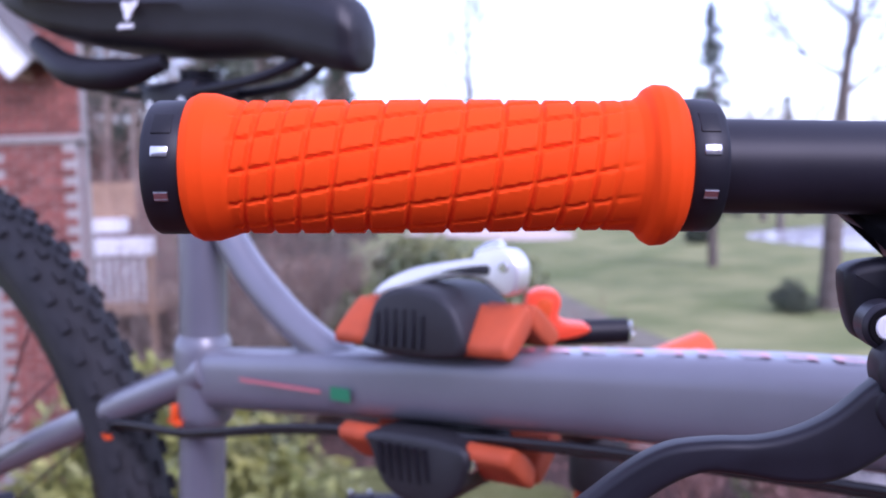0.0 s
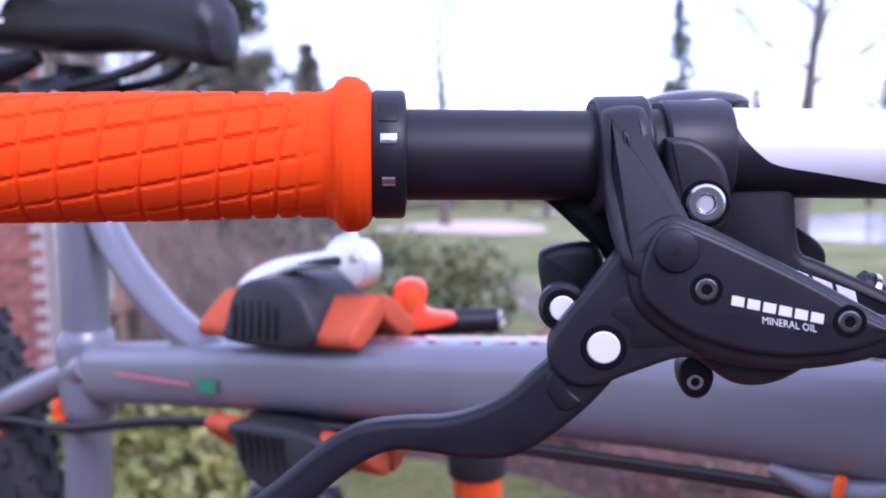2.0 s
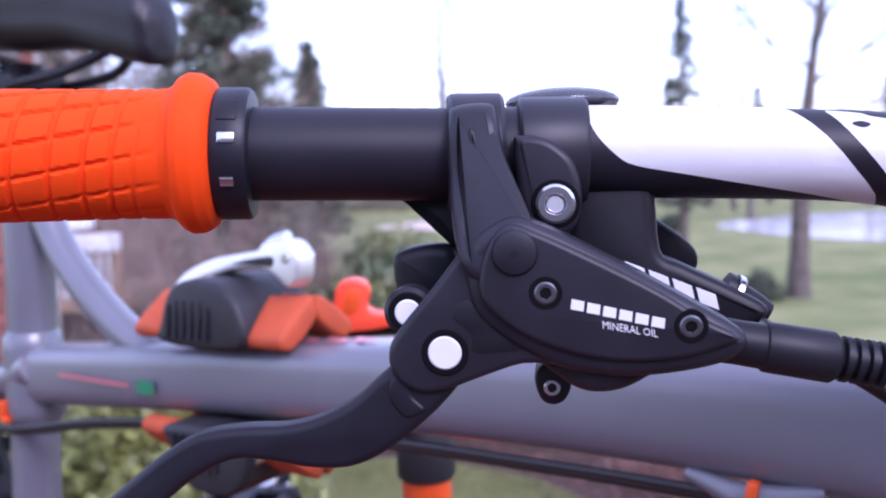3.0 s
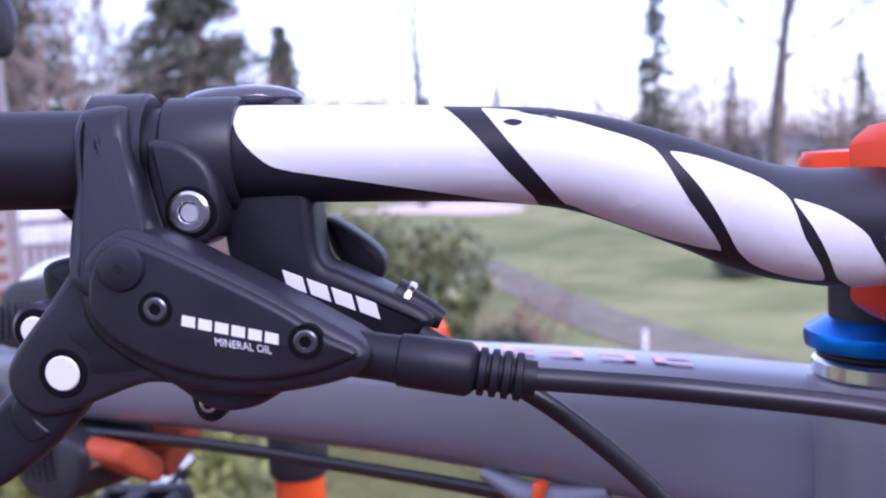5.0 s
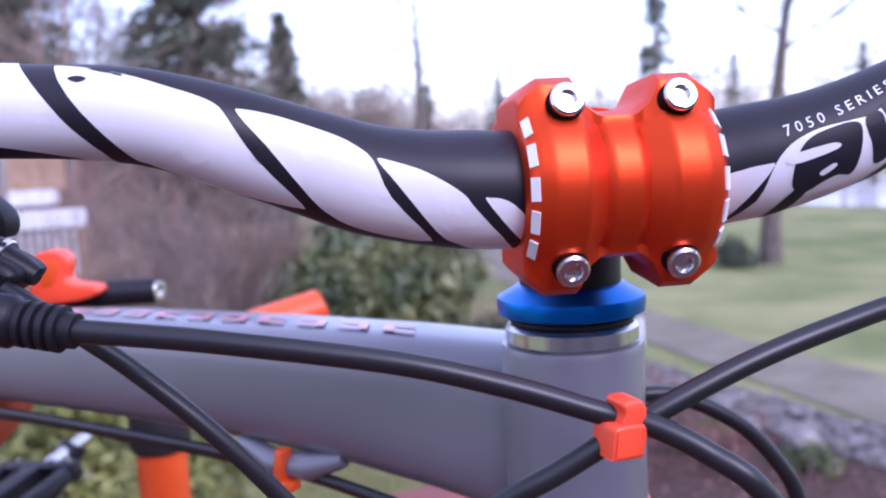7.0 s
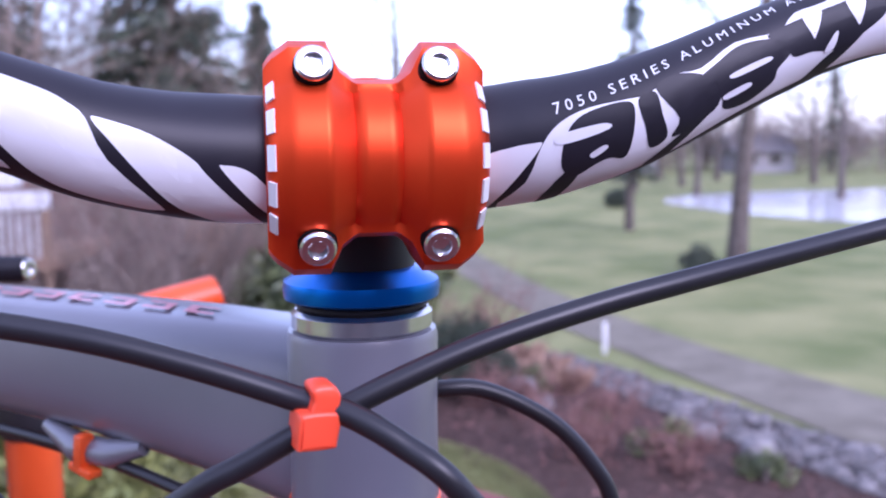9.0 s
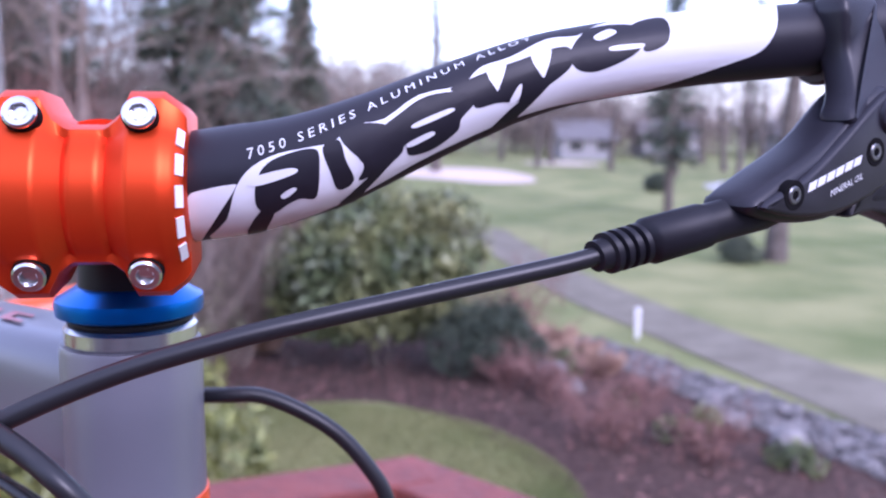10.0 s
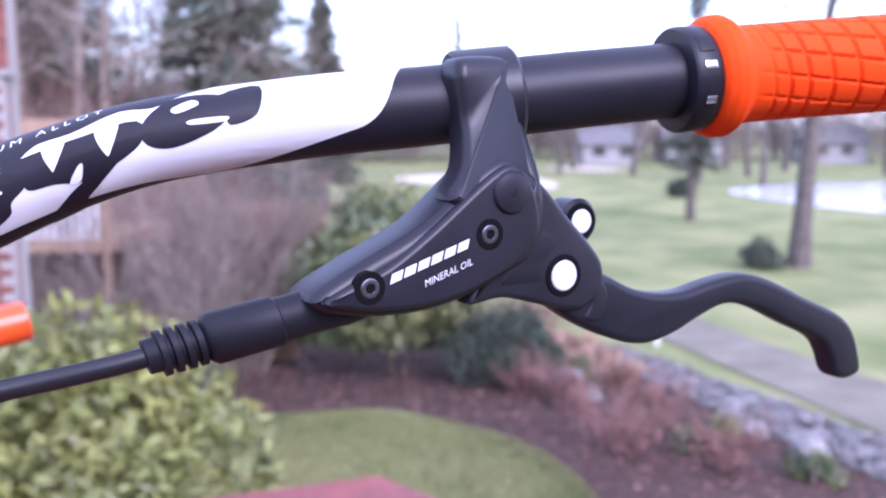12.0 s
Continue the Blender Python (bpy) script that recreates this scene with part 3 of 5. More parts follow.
def along(s, z=0.0, side=0.0):
    """A point beside the line of the top tube: s from the head tube back, side towards its near flank."""
    s, z, side = float(s), float(z), float(side)
    d = (TT1 - TT0)
    n = Vector((d.y, -d.x, 0)).normalized()
    if n.y > 0:
        n = -n
    return Vector((TT0.x + d.x * s, TT0.y + d.y * s, z)) + n * side
def tube_top(s):
    """Height of the top tube's upper edge."""
    return float(np.interp(s, [0, 0.05, 0.1, 0.2, 0.36, 0.5, 0.66, 0.92, 1], [-0.054, -0.0535, -0.0532, -0.0543, -0.0575, -0.0635, -0.0715, -0.086, -0.090]))


def top_tube():
    bm = bmesh.new()
    rings = []
    ss = np.linspace(0.0, 0.99, 40)
    for s in ss:
        zt = tube_top(s)
        zb = float(np.interp(s, [0, 0.06, 0.13, 0.2, 0.3, 0.38, 0.5, 0.58, 0.665, 0.94, 1], [-0.118, -0.111, -0.107, -0.105, -0.105, -0.1065, -0.109, -0.1125, -0.1150, -0.1305, -0.133]))
        w = float(np.interp(s, [0, 0.1, 0.5, 1], [0.020, 0.0215, 0.0225, 0.017]))
        ring = []
        for k in range(36):
            a = 2 * math.pi * k / 36
            ca, sa = math.cos(a), math.sin(a)
            q = 0.55 if sa > 0 else 0.72
            ring.append(bm.verts.new(along(s, (zt + zb) / 2 + (zt - zb) / 2 * math.copysign(abs(sa) ** q, sa), w * math.copysign(abs(ca) ** q, ca))))
        rings.append(ring)
    for a, b in zip(rings, rings[1:]):
        for k in range(36):
            bm.faces.new((a[k], a[(k + 1) % 36], b[(k + 1) % 36], b[k]))
    bm.faces.new(rings[0][::-1]); bm.faces.new(rings[-1])
    return part("top_tube", bm, M_FRAME, frame_ob, "grey painted hydroformed top tube")
top_tube()
part("seat_tube", tube(bmesh.new(), [(-0.516, 0.415, 0.055), (-0.519, 0.417, -0.04), (-0.530, 0.425, -0.20), (-0.545, 0.435, -0.42)], 0.0172, 32), M_FRAME, frame_ob, "grey painted seat tube")
part("gusset_tube", tube(bmesh.new(), smooth_path([(-0.512, 0.412, 0.035), (-0.490, 0.396, -0.013), (-0.459, 0.373, -0.051), (-0.425, 0.349, -0.078), (-0.395, 0.326, -0.088)], 6), [0.0115, 0.0115, 0.012, 0.0115, 0.009], 24), M_FRAME, frame_ob, "grey painted curved gusset")
part("seat_stay", tube(bmesh.new(), smooth_path([(-0.515, 0.402, -0.104), (-0.60, 0.462, -0.142), (-0.70, 0.535, -0.190), (-0.83, 0.63, -0.255)], 6), [0.0115, 0.0115, 0.0115, 0.010], 20, squash=1.15), M_FRAME, frame_ob, "grey painted seat stay")
part("seat_sleeve", lathe(bmesh.new(), [(-0.146, 0.0172), (-0.142, 0.0200), (-0.135, 0.0212), (-0.092, 0.0212), (-0.084, 0.0204), (-0.079, 0.0172)], Matrix.Translation((-0.5225, 0.4195, 0)), 40), M_FRAME, frame_ob, "rounded weld sleeve round the seat tube")
part("seat_collar", tube(bmesh.new(), [(-0.5165, 0.415, 0.048), (-0.5155, 0.4145, 0.066)], 0.0190, 28), M_BLACKALU, bicycle, "black seat clamp")
part("seatpost", tube(bmesh.new(), [(-0.516, 0.415, 0.05), (-0.512, 0.412, 0.112)], 0.0152, 28), M_BLACKALU, bicycle, "black seatpost")

# ---- brake levers ----
def mm(o, u, v, w):
    """A frame whose unit is a millimetre."""
    return axes(o, Vector(u) * 0.001, Vector(v) * 0.001, Vector(w) * 0.001)


def shaped(m, outline, w0, w1, bevel=1.2, seg=3, shift=None, smooth_n=4):
    """A rounded slab in millimetres; shift(u, v) moves it in depth."""
    bm = bmesh.new()
    slab(bm, round_outline(outline, smooth_n) if smooth_n else outline, w0, w1, Matrix(), bevel, seg)
    for v in bm.verts:
        if shift:
            v.co.z += shift(v.co.x, v.co.y)
        v.co = m @ v.co
    return bm


def disc(m, u, v, r, w0, w1, b=0.3, seg=32):
    """A round boss in millimetres."""
    return lathe(bmesh.new(), [(w0, r), (w1 - b, r), (w1, r - b)], m @ Matrix.Translation((u, v, 0)), seg)


def socket(m, u, v, w, r, parent, dark=False, label=""):
    p = m @ Vector((u, v, w))
    n = (m.to_3x3() @ Vector((0, 0, 1))).normalized()
    return bolt("bolt", p, n, r * 0.001, parent, 0.003, M_DARKSTEEL if dark else M_SILVER, label)


BODY = [(13, 9), (8, 15), (1, 13), (-14.6, 4.6), (-26, -2.2), (-34, -8), (-41, -12.2), (-36, -14.6), (-29, -16.2), (-18, -16.6), (-8, -15), (0, -12.2), (6.5, -8.8), (11, -5), (14.5, 0)]
RIM = [(17, 10), (8, 16.5), (0, 14.5), (-15, 6), (-33, -5), (-43, -12.3), (-40, -17.5), (-29, -20), (-16, -20.5), (-4, -18.4), (4, -14.5), (12, -9), (17, -2)]
BRACKET = [(15, 12), (19, 9), (26, 1), (33, -6.5), (36.5, -12), (36, -18), (31, -22.2), (25, -22.4), (16, -19.6), (6, -16.8), (-4, -17), (2, -8), (9, -2), (13, 4)]
HOLLOW = [(18, -1.5), (21.5, -5), (17.5, -9.2), (17, -13.5), (11, -13.8), (5, -13), (10, -8), (15, -4)]
BLADE = [(25, -11), (34, -12.4), (39.6, -14.6), (48, -18.6), (57, -20.5), (66, -20.3), (76, -18.0), (87, -16.8), (98, -19.5), (112, -25.5), (125, -30.8), (132, -36), (136, -44), (137.2, -50.5), (132, -52.6), (126.5, -50.8), (123, -44), (118, -38.6), (105, -33), (92, -27.2), (81, -25), (72, -27.6), (62, -32), (51.6, -34), (40, -31), (27, -24.5), (20, -18)]


ARM_A = [(20.6, 40), (19, 43.2), (11, 43.2), (9.2, 40), (8.0, 32), (5.8, 23), (2.0, 14), (-2, 8), (8, 2), (16, 3), (19.3, 10), (20.8, 20), (21.2, 30)]
ARM_B = [(14.5, 37), (12.5, 40.5), (1.0, 40.5), (-1.4, 37), (-1.2, 33), (-0.6, 24), (-3.5, 15), (-9, 8), (2, 2), (13, 3), (17, 10), (17, 20), (15.5, 32)]


def brake_lever(m, ring0, ring1, flip, droop, arm, tail, side):
    """A hydraulic brake lever: clamp, arm, reservoir body, bracket, pivot pins, blade, hose barrel."""
    slim = lambda o, c: o if flip > 0 else [(u, v + c * max(0.0, min(1.0, (-8 - v) / 8)) - (3.0 * min(1.0, -u / 16) if -30 < u < 0 and v > -9 else 0.0)) for u, v in o]
    body = part("brake_lever", shaped(m, slim(RIM, 3.5), -17, 0.2, 3.2, 4), M_SATIN, bicycle, "satin black hydraulic brake lever, " + side)
    part("reservoir_cap", shaped(m, slim(BODY, 1.5), -6, 2.0, 1.4, 4), M_SATIN, body, "smooth black reservoir cap")
    bm = turned(bmesh.new(), [(ring0, 0.0112), (ring0, 0.0136), (ring0 + 0.0010, 0.0145), (ring1 - 0.0010, 0.0145), (ring1, 0.0136), (ring1, 0.0112)])
    part("clamp", bm, M_SATIN, body, "black lever clamp round the bar")
    deep = 2.8 if flip > 0 else 1.9
    lean = lambda u, v: deep * (-0.25 * max(0, v - 8) if v < 26 else -4.5 - 0.020 * max(0, v - 34) ** 2)
    part("arm", shaped(m, arm, -9, 1.0, 2.4, 4, lean), M_SATIN, body, "black curved clamp arm")
    du = arm[0][0] - 20.6
    if flip > 0:
        part("arm_ridge", shaped(m, [(15.6 + du, 37), (14.2 + du, 36), (13.2 + du * 0.8, 30), (11.0 + du * 0.5, 22), (8.0, 15), (9.6, 13.5), (13.2 + du * 0.4, 21), (15.4 + du * 0.8, 29)], -1.0, 1.5, 0.6, 2, lean), M_SATIN, body)
    br = part("bracket", shaped(m, BRACKET, -13, -1.6, 1.8, 3), M_SATIN, body, "black pivot bracket")
    # slightly raised blacker plate: the hollow's shade is only colour
    part("bracket_recess_shade", shaped(m, HOLLOW, -4, -1.45, 0.3, 2), M_BLACKPL, br)
    part("pivot_ear", disc(m, 32.4 if flip > 0 else 34.2, -4.6 if flip > 0 else -1.2, 5.9, -16, -8.4, 1.0), M_SATIN, br)
    for (u, v, r, w) in ((23.5, -13.2, 4.0, -0.9), (32.4 if flip > 0 else 34.2, -4.6 if flip > 0 else -1.2, 3.3, -7.6)):
        # black disc paints the shade round each pin
        part("pin_seat_shade", disc(m, u, v, r + 1.4, w - 6, w - 0.35, 0.3), M_WELLSHADE, br)
        part("pivot_pin", disc(m, u, v, r, w - 5, w, 0.5), M_WHITE, br, "bright white pivot pin")
    part("pivot_cap", lathe(bmesh.new(), [(-4, 5.2), (1.9, 5.2), (2.9, 4.6), (3.4, 3.0), (3.5, 1.0)], m @ Matrix.Translation((6.2, 8.9, 0)), 36), M_SATIN, body, "round black pivot cap")
    part("pivot_socket", disc(m, 6.2, 8.9, 1.1, 2, 3.62, 0.1, 12), M_BLACKPL, body)
    for u, v in ((0, -0.3), (-30.8, -9.2)):
        # black disc paints the shade of the bolt's recess
        part("bolt_well_shade", disc(m, u, v, 3.7, 0, 2.1, 0.1), M_WELLSHADE, body)
        socket(m, u, v, 2.4, 2.5, body, True, "dark socket bolt")
    if flip > 0:
        part("bleed_boss", shaped(m, [(3.9, -23), (3.2, -29.4), (0, -31.6), (-3.4, -30), (-4.8, -25), (-1, -20)], -30, -21.2, 1.2), M_SATIN, body)
        socket(m, 0.0, -27.0, -20.8, 2.1, body, False, "small bright bleed screw")
    part("master_cylinder", shaped(m, slim([(2, -15), (-2, -21), (-8, -24.6), (-16, -24.4), (-24, -20.6), (-27, -18.6), (-29, -19.6), (-31, -17), (-20, -12)], 7.5), -27 if flip > 0 else -19, -4, 3.2, 4), M_SATIN, body, "rounded black master cylinder")
    tilt = m @ Matrix.Translation((23.5, -13.2, 0)) @ Matrix.Rotation(radians(droop), 4, 'Z') @ Matrix.Translation((-23.5, 13.2, 0))
    reach = 1.0 if flip > 0 else 1.05
    hook = lambda u, v: 0.0016 * max(0, u - 36) ** 1.5
    part("lever_blade", shaped(tilt, [(25 + (u - 25) * reach, v) for u, v in BLADE], -11.5, -3.4, 2.2, 4, hook), M_BLACKALU, body, "black aluminium lever blade with a hooked tip")
    part("blade_edge", shaped(tilt, [(33, -17), (37, -15.5), (39.5, -20), (37, -26), (32, -25), (34, -21)], -10, -2.9, 1.0, 3), M_BLACKALU, body)
    a, b = Vector((-39, -14.6, -9)), Vector(tail)
    d = (b - a).normalized()
    L = (b - a).length
    rows = [(-12, 4.6), (-6, 5.4), (0, 5.2), (4, 5.1), (9, 5.2), (9.4, 5.7), (11, 5.8), (L - 14.5, 5.9), (L - 13.5, 5.2)]
    for k in range(4):
        s = L - 12.4 + k * 2.6
        rows += [(s, 4.0), (s + 0.3, 5.2), (s + 1.6, 5.2), (s + 1.9, 4.0)]
    rows += [(L, 3.9), (L + 0.2, 2.6)]
    side_v = Vector((0, 0, 1))
    fm = m @ axes(a, side_v.cross(d).normalized(), side_v, d)
    part("hose_barrel", lathe(bmesh.new(), rows, fm, 32), M_BLACKPL, body, "ribbed black rubber hose boot")
    # maker's mark as plain slanted blocks, and the printed words under it
    for k in range(6):
        t0 = k / 6 * 20.5
        if flip > 0:
            q = [(-5.6 - t0, -1.9 - 0.27 * t0), (-8.3 - t0, -2.6 - 0.27 * t0), (-8.0 - t0, -4.8 - 0.27 * t0), (-5.2 - t0, -4.1 - 0.27 * t0)]
        else:
            q = [(-26 + t0, -8.9 + 0.30 * t0), (-23.2 + t0, -8.1 + 0.30 * t0), (-22.6 + t0, -5.9 + 0.30 * t0), (-25.4 + t0, -6.7 + 0.30 * t0)]
        part("mark_block", shaped(m, q, 1.9, 2.16, 0.05, 1, None, 0), M_PRINT, body, smooth=False)
    if flip > 0:
        place = lambda k, y: m @ Vector((-11.8 - 11.8 * k, -8.6 - 2.6 * k + 1000 * y, 2.18))
    else:
        place = lambda k, y: m @ Vector((-17.5 + 12.6 * k, -10.6 + 3.8 * k + 1000 * y, 2.18))
    lettering("MINERAL OIL", 0.0024, place, "lettering", body, M_PRINT)
    return body, m @ Vector((b.x, b.y, b.z))


c8, s8, c29, s29 = math.cos(radians(8)), math.sin(radians(8)), math.cos(radians(29)), math.sin(radians(29))
ML = mm((-0.2066, -0.0497, -0.0026), (-c8, s8, 0), (0, 0, 1), (-s8, -c8, 0)) @ Matrix.Rotation(radians(-1.7), 4, 'Z')
MR = mm((0.2195, -0.0013, 0.0132), (c29, s29, 0), (0, 0, 1), (s29, -c29, 0)) @ Matrix.Rotation(radians(2), 4, 'Z') @ Matrix.Scale(1.12, 4)
lever_l, end_l = brake_lever(ML, -0.2262, -0.2120, 1, -12.8, ARM_A, (-76.7, -22.6, -9), "on the bar beside the gear shifter")
lever_r, end_r = brake_lever(MR, 0.2110, 0.2285, -1, -3.5, ARM_B, (-74.6, -22.4, -19.8), "with its whole hooked blade in view")

# ---- gear shifter beside the brake lever ----
shifter = part("gear_shifter", shaped(ML, [(-7, 26), (-17, 26), (-27, 22), (-28.5, 5), (-33.5, 1.2), (-45, -5), (-53.5, -10.5), (-51.5, -14.6), (-38.5, -19), (-21, -14.5), (-8, -2)], -43, -26, 3.0, 3), M_BLACKPL, bicycle, "black plastic gear shifter")
bm = turned(bmesh.new(), [(-0.2085, 0.0112), (-0.2085, 0.0126), (-0.2077, 0.0133), (-0.1925, 0.0133), (-0.1915, 0.0126), (-0.1915, 0.0112)])
part("clamp", bm, M_SATIN, shifter, "black shifter clamp round the bar")
part("clamp_lug", shaped(ML, [(5.6, 33), (4.6, 35.0), (-1.6, 34.0), (-6.4, 30.5), (-8.6, 27), (-9.7, 22), (-9.4, 17), (-7.3, 12.2), (-2.8, 10.2), (2.2, 12.2), (4.6, 18), (5.6, 27)], -30, -14.9, 2.0, 4), M_SATIN, shifter, "black clamp lug")
# shade round the clamp bolt, painted as a black disc
part("bolt_seat_shade", disc(ML, -3.4, 18.4, 5.8, -24, -14.4, 0.4), M_WELLSHADE, shifter)
socket(ML, -3.4, 18.4, -13.4, 4.7, shifter, False, "large bright clamp bolt")
part("socket_floor", disc(ML, -3.4, 18.4, 2.25, -15.6, -14.0, 0.5), M_POLISH, shifter)
part("cable_port", lathe(bmesh.new(), [(0, 4.8), (2.2, 4.8), (2.2, 5.2), (3.4, 5.2), (3.4, 4.0), (9, 3.4), (13, 2.4)], ML @ axes((-44, -6.6, -34), Vector((0, 0, 1)), Vector((0, 0, 1)).cross(Vector((-0.86, -0.5, 0)).normalized()) * -1, Vector((-0.86, -0.5, 0)).normalized()), 24), M_BLACKPL, shifter)
part("port_ring", lathe(bmesh.new(), [(0, 5.0), (0.3, 5.3), (1.6, 5.3), (1.9, 5.0)], ML @ axes((-46, -7.7, -34), Vector((0, 0, 1)), Vector((0, 0, 1)).cross(Vector((-0.86, -0.5, 0)).normalized()) * -1, Vector((-0.86, -0.5, 0)).normalized()), 24), M_SILVER, shifter, "bright adjuster ring")
part("shift_paddle", shaped(ML, [(38, 5), (35, 9), (24, 9.4), (21, 4), (24, -7), (31, -11), (36, -8)], -34, -22, 3.0, 3), M_BLACKPL, shifter, "black thumb paddle")
part("paddle_plate", shaped(ML, [(36, 23), (18, 23), (18, 4), (23, 8), (27, 15), (33, 19)], -40, -30, 1.5, 2), M_BLACKPL, shifter)
part("rear_paddle", shaped(ML, [(-26, 13), (-32, 10), (-40, 2.5), (-39, -4), (-32, -2), (-27, 5)], -56, -46, 2.0, 3), M_BLACKPL, shifter)
bm = bmesh.new()
bmesh.ops.create_uvsphere(bm, u_segments=28, v_segments=14, radius=1.0)
for v in bm.verts:
    v.co = Vector((-0.1940, -0.001, 0.0420)) + Vector((v.co.x * 0.0155, v.co.y * 0.012, max(-0.5, v.co.z) * 0.0040))
part("indicator_window", bm, M_CLEAR, shifter, "clear domed gear window")
bm = bmesh.new()
box(bm, (-0.207, -0.010, 0.033), (-0.180, 0.010, 0.0425), None, 0.003)
part("indicator_housing", bm, M_BLACKPL, shifter)
for k in range(4):
    t0 = k * 5.6
    q = [(-19.6 - t0, 2.8 - 0.44 * t0), (-24.2 - t0, 0.7 - 0.44 * t0), (-24.9 - t0, -3.2 - 0.44 * t0), (-20.3 - t0, -1.1 - 0.44 * t0)]
    part("mark_block", shaped(ML, q, -27, -25.75, 0.1, 1, None, 0), M_PRINT, shifter, smooth=False)

# ---- hoses and cables ----
def hose(name, pts, r, label, material=M_HOSE):
    return part(name, tube(bmesh.new(), smooth_path(pts, 10), r, 14), material, bicycle, label)


hose("brake_hose", [end_l - Vector((0.004, 0, -0.0006)), end_l + Vector((0.012, -0.0015, -0.0012)), (-0.0963, -0.0560, -0.0265), (-0.0607, -0.0580, -0.0325), (-0.0368, -0.0585, -0.0391), (-0.0176, -0.0590, -0.0458), (-0.0074, -0.0620, -0.0483), (0.0033, -0.0660, -0.0536), (0.0141, -0.0690, -0.0620), (0.0270, -0.060, -0.085), (0.029, -0.03, -0.13)], 0.0026, "black hydraulic hose from the shifter side")
hose("brake_hose", [end_r + Vector((0.004, 0.001, 0.001)), end_r + Vector((-0.008, -0.0026, -0.0016)), (0.1102, -0.0290, -0.0197), (0.0868, -0.0370, -0.0233), (0.0651, -0.0440, -0.0268), (0.0448, -0.0490, -0.0307), (0.0192, -0.0540, -0.0375), (-0.0054, -0.0580, -0.0472), (-0.0265, -0.0590, -0.0584), (-0.0387, -0.0570, -0.0655), (-0.060, -0.045, -0.085), (-0.078, -0.015, -0.12), (-0.085, 0.03, -0.18)], 0.0026, "black hydraulic hose crossing the head tube")
hose("gear_cable", [(-0.152, -0.030, -0.016), (-0.138, -0.036, -0.0235), (-0.122, -0.040, -0.034), (-0.104, -0.040, -0.0510), (-0.088, -0.036, -0.072), (-0.076, -0.028, -0.096), (-0.066, -0.012, -0.130), (-0.06, 0.01, -0.18)], 0.0023, "black gear cable housing")
hose("gear_cable", [(-0.004, 0.072, -0.082), (0.0170, 0.0600, -0.0783), (0.0350, 0.0600, -0.0792), (0.0572, 0.0600, -0.0907), (0.0716, 0.0600, -0.1062), (0.0790, 0.0600, -0.1215), (0.082, 0.06, -0.15), (0.082, 0.06, -0.19)], 0.0029, "black cable looping behind the head tube")
for drop, side, r in ((0.0, 0.016, 0.0022), (0.0045, 0.010, 0.0022)):
    hose("gear_cable", [along(q, z - drop, side + e) for q, z, e in ((0.04, -0.122, 0), (0.10, -0.115, 0), (0.2, -0.1095, 0), (0.35, -0.1095, 0.001), (0.5, -0.1125, 0), (0.7, -0.1215, 0), (0.85, -0.131, 0.004), (1.0, -0.1475, 0.0065), (1.15, -0.155, 0.004), (1.35, -0.19, 0.004), (1.6, -0.27, 0.004))], r, "black cable under the top tube")
TM = mm((-0.0118, -0.0640, -0.0470), (0.95, 0.31, 0), (0.10, 0, 0.99), (0.31, -0.95, 0))
tie = part("cable_clip", shaped(TM, [(-4.0, -7.6), (2.4, -7.8), (3.2, -6.8), (3.6, -2.0), (2.6, -0.4), (-3.6, -0.2), (-4.6, -1.6), (-4.6, -6.6)], -8, 1.2, 0.8, 3, None, 3), M_NEON, bicycle, "neon orange plastic cable clip")
part("clip_band", shaped(TM, [(-2.2, -1.0), (2.6, -1.0), (3.4, 2.0), (2.9, 3.6), (1.6, 4.8), (-1.6, 4.8), (-2.4, 3.8), (-1.8, 2.0)], -7, 0.6, 0.7, 3, lambda u, v: -0.06 * max(0, v - 2) ** 2, 3), M_NEON, tie)
bm = bmesh.new()
tube(bm, [along(0.135, -0.103, 0.0150), along(0.160, -0.1075, 0.0165), along(0.190, -0.1085, 0.0165), along(0.220, -0.103, 0.0150)], [0.003, 0.0055, 0.0055, 0.003], 14)
part("cable_guide", bm, M_FRAME, frame_ob, "grey cable guide under the tube")
for s, z in ((0.176, -0.1065), (1.16, -0.158), (1.02, -0.135)):
    bm = bmesh.new()
    p = along(s, z, 0.021)
    box(bm, (-0.0022, -0.0030, -0.0075), (0.0022, 0.0030, 0.0060), Matrix.Translation(p) @ pose(0, 0, 0, 0, 8, -36), 0.0008)
    box(bm, (-0.004, -0.0030, -0.0085), (0.008, 0.0030, -0.0055), Matrix.Translation(p) @ pose(0, 0, 0, 0, 12, -36), 0.0006)
    part("cable_tie", bm, M_ORPAINT, bicycle, "small orange cable tie")
# marks on the tubes: unreadable lettering as bars
def on_tube(s, z, side, ds, dz, material, label=""):
    bm = bmesh.new()
    a, b = along(s, z, side), along(s + ds, z, side)
    n = (along(s, z, side + 0.01) - a).normalized()
    f = bm.faces.new([bm.verts.new(p + n * 0.0003 + Vector((0, 0, h))) for p, h in ((a, -dz / 2), (b, -dz / 2), (b, dz / 2), (a, dz / 2))])
    return part("printed_mark", bm, material, frame_ob, label, smooth=False)
on_tube(0.745, -0.102, 0.0221, 0.026, 0.0085, M_GREEN, "small green printed label")
on_tube(0.785, -0.1025, 0.0216, 0.120, 0.0026, M_RED, "red printed line")
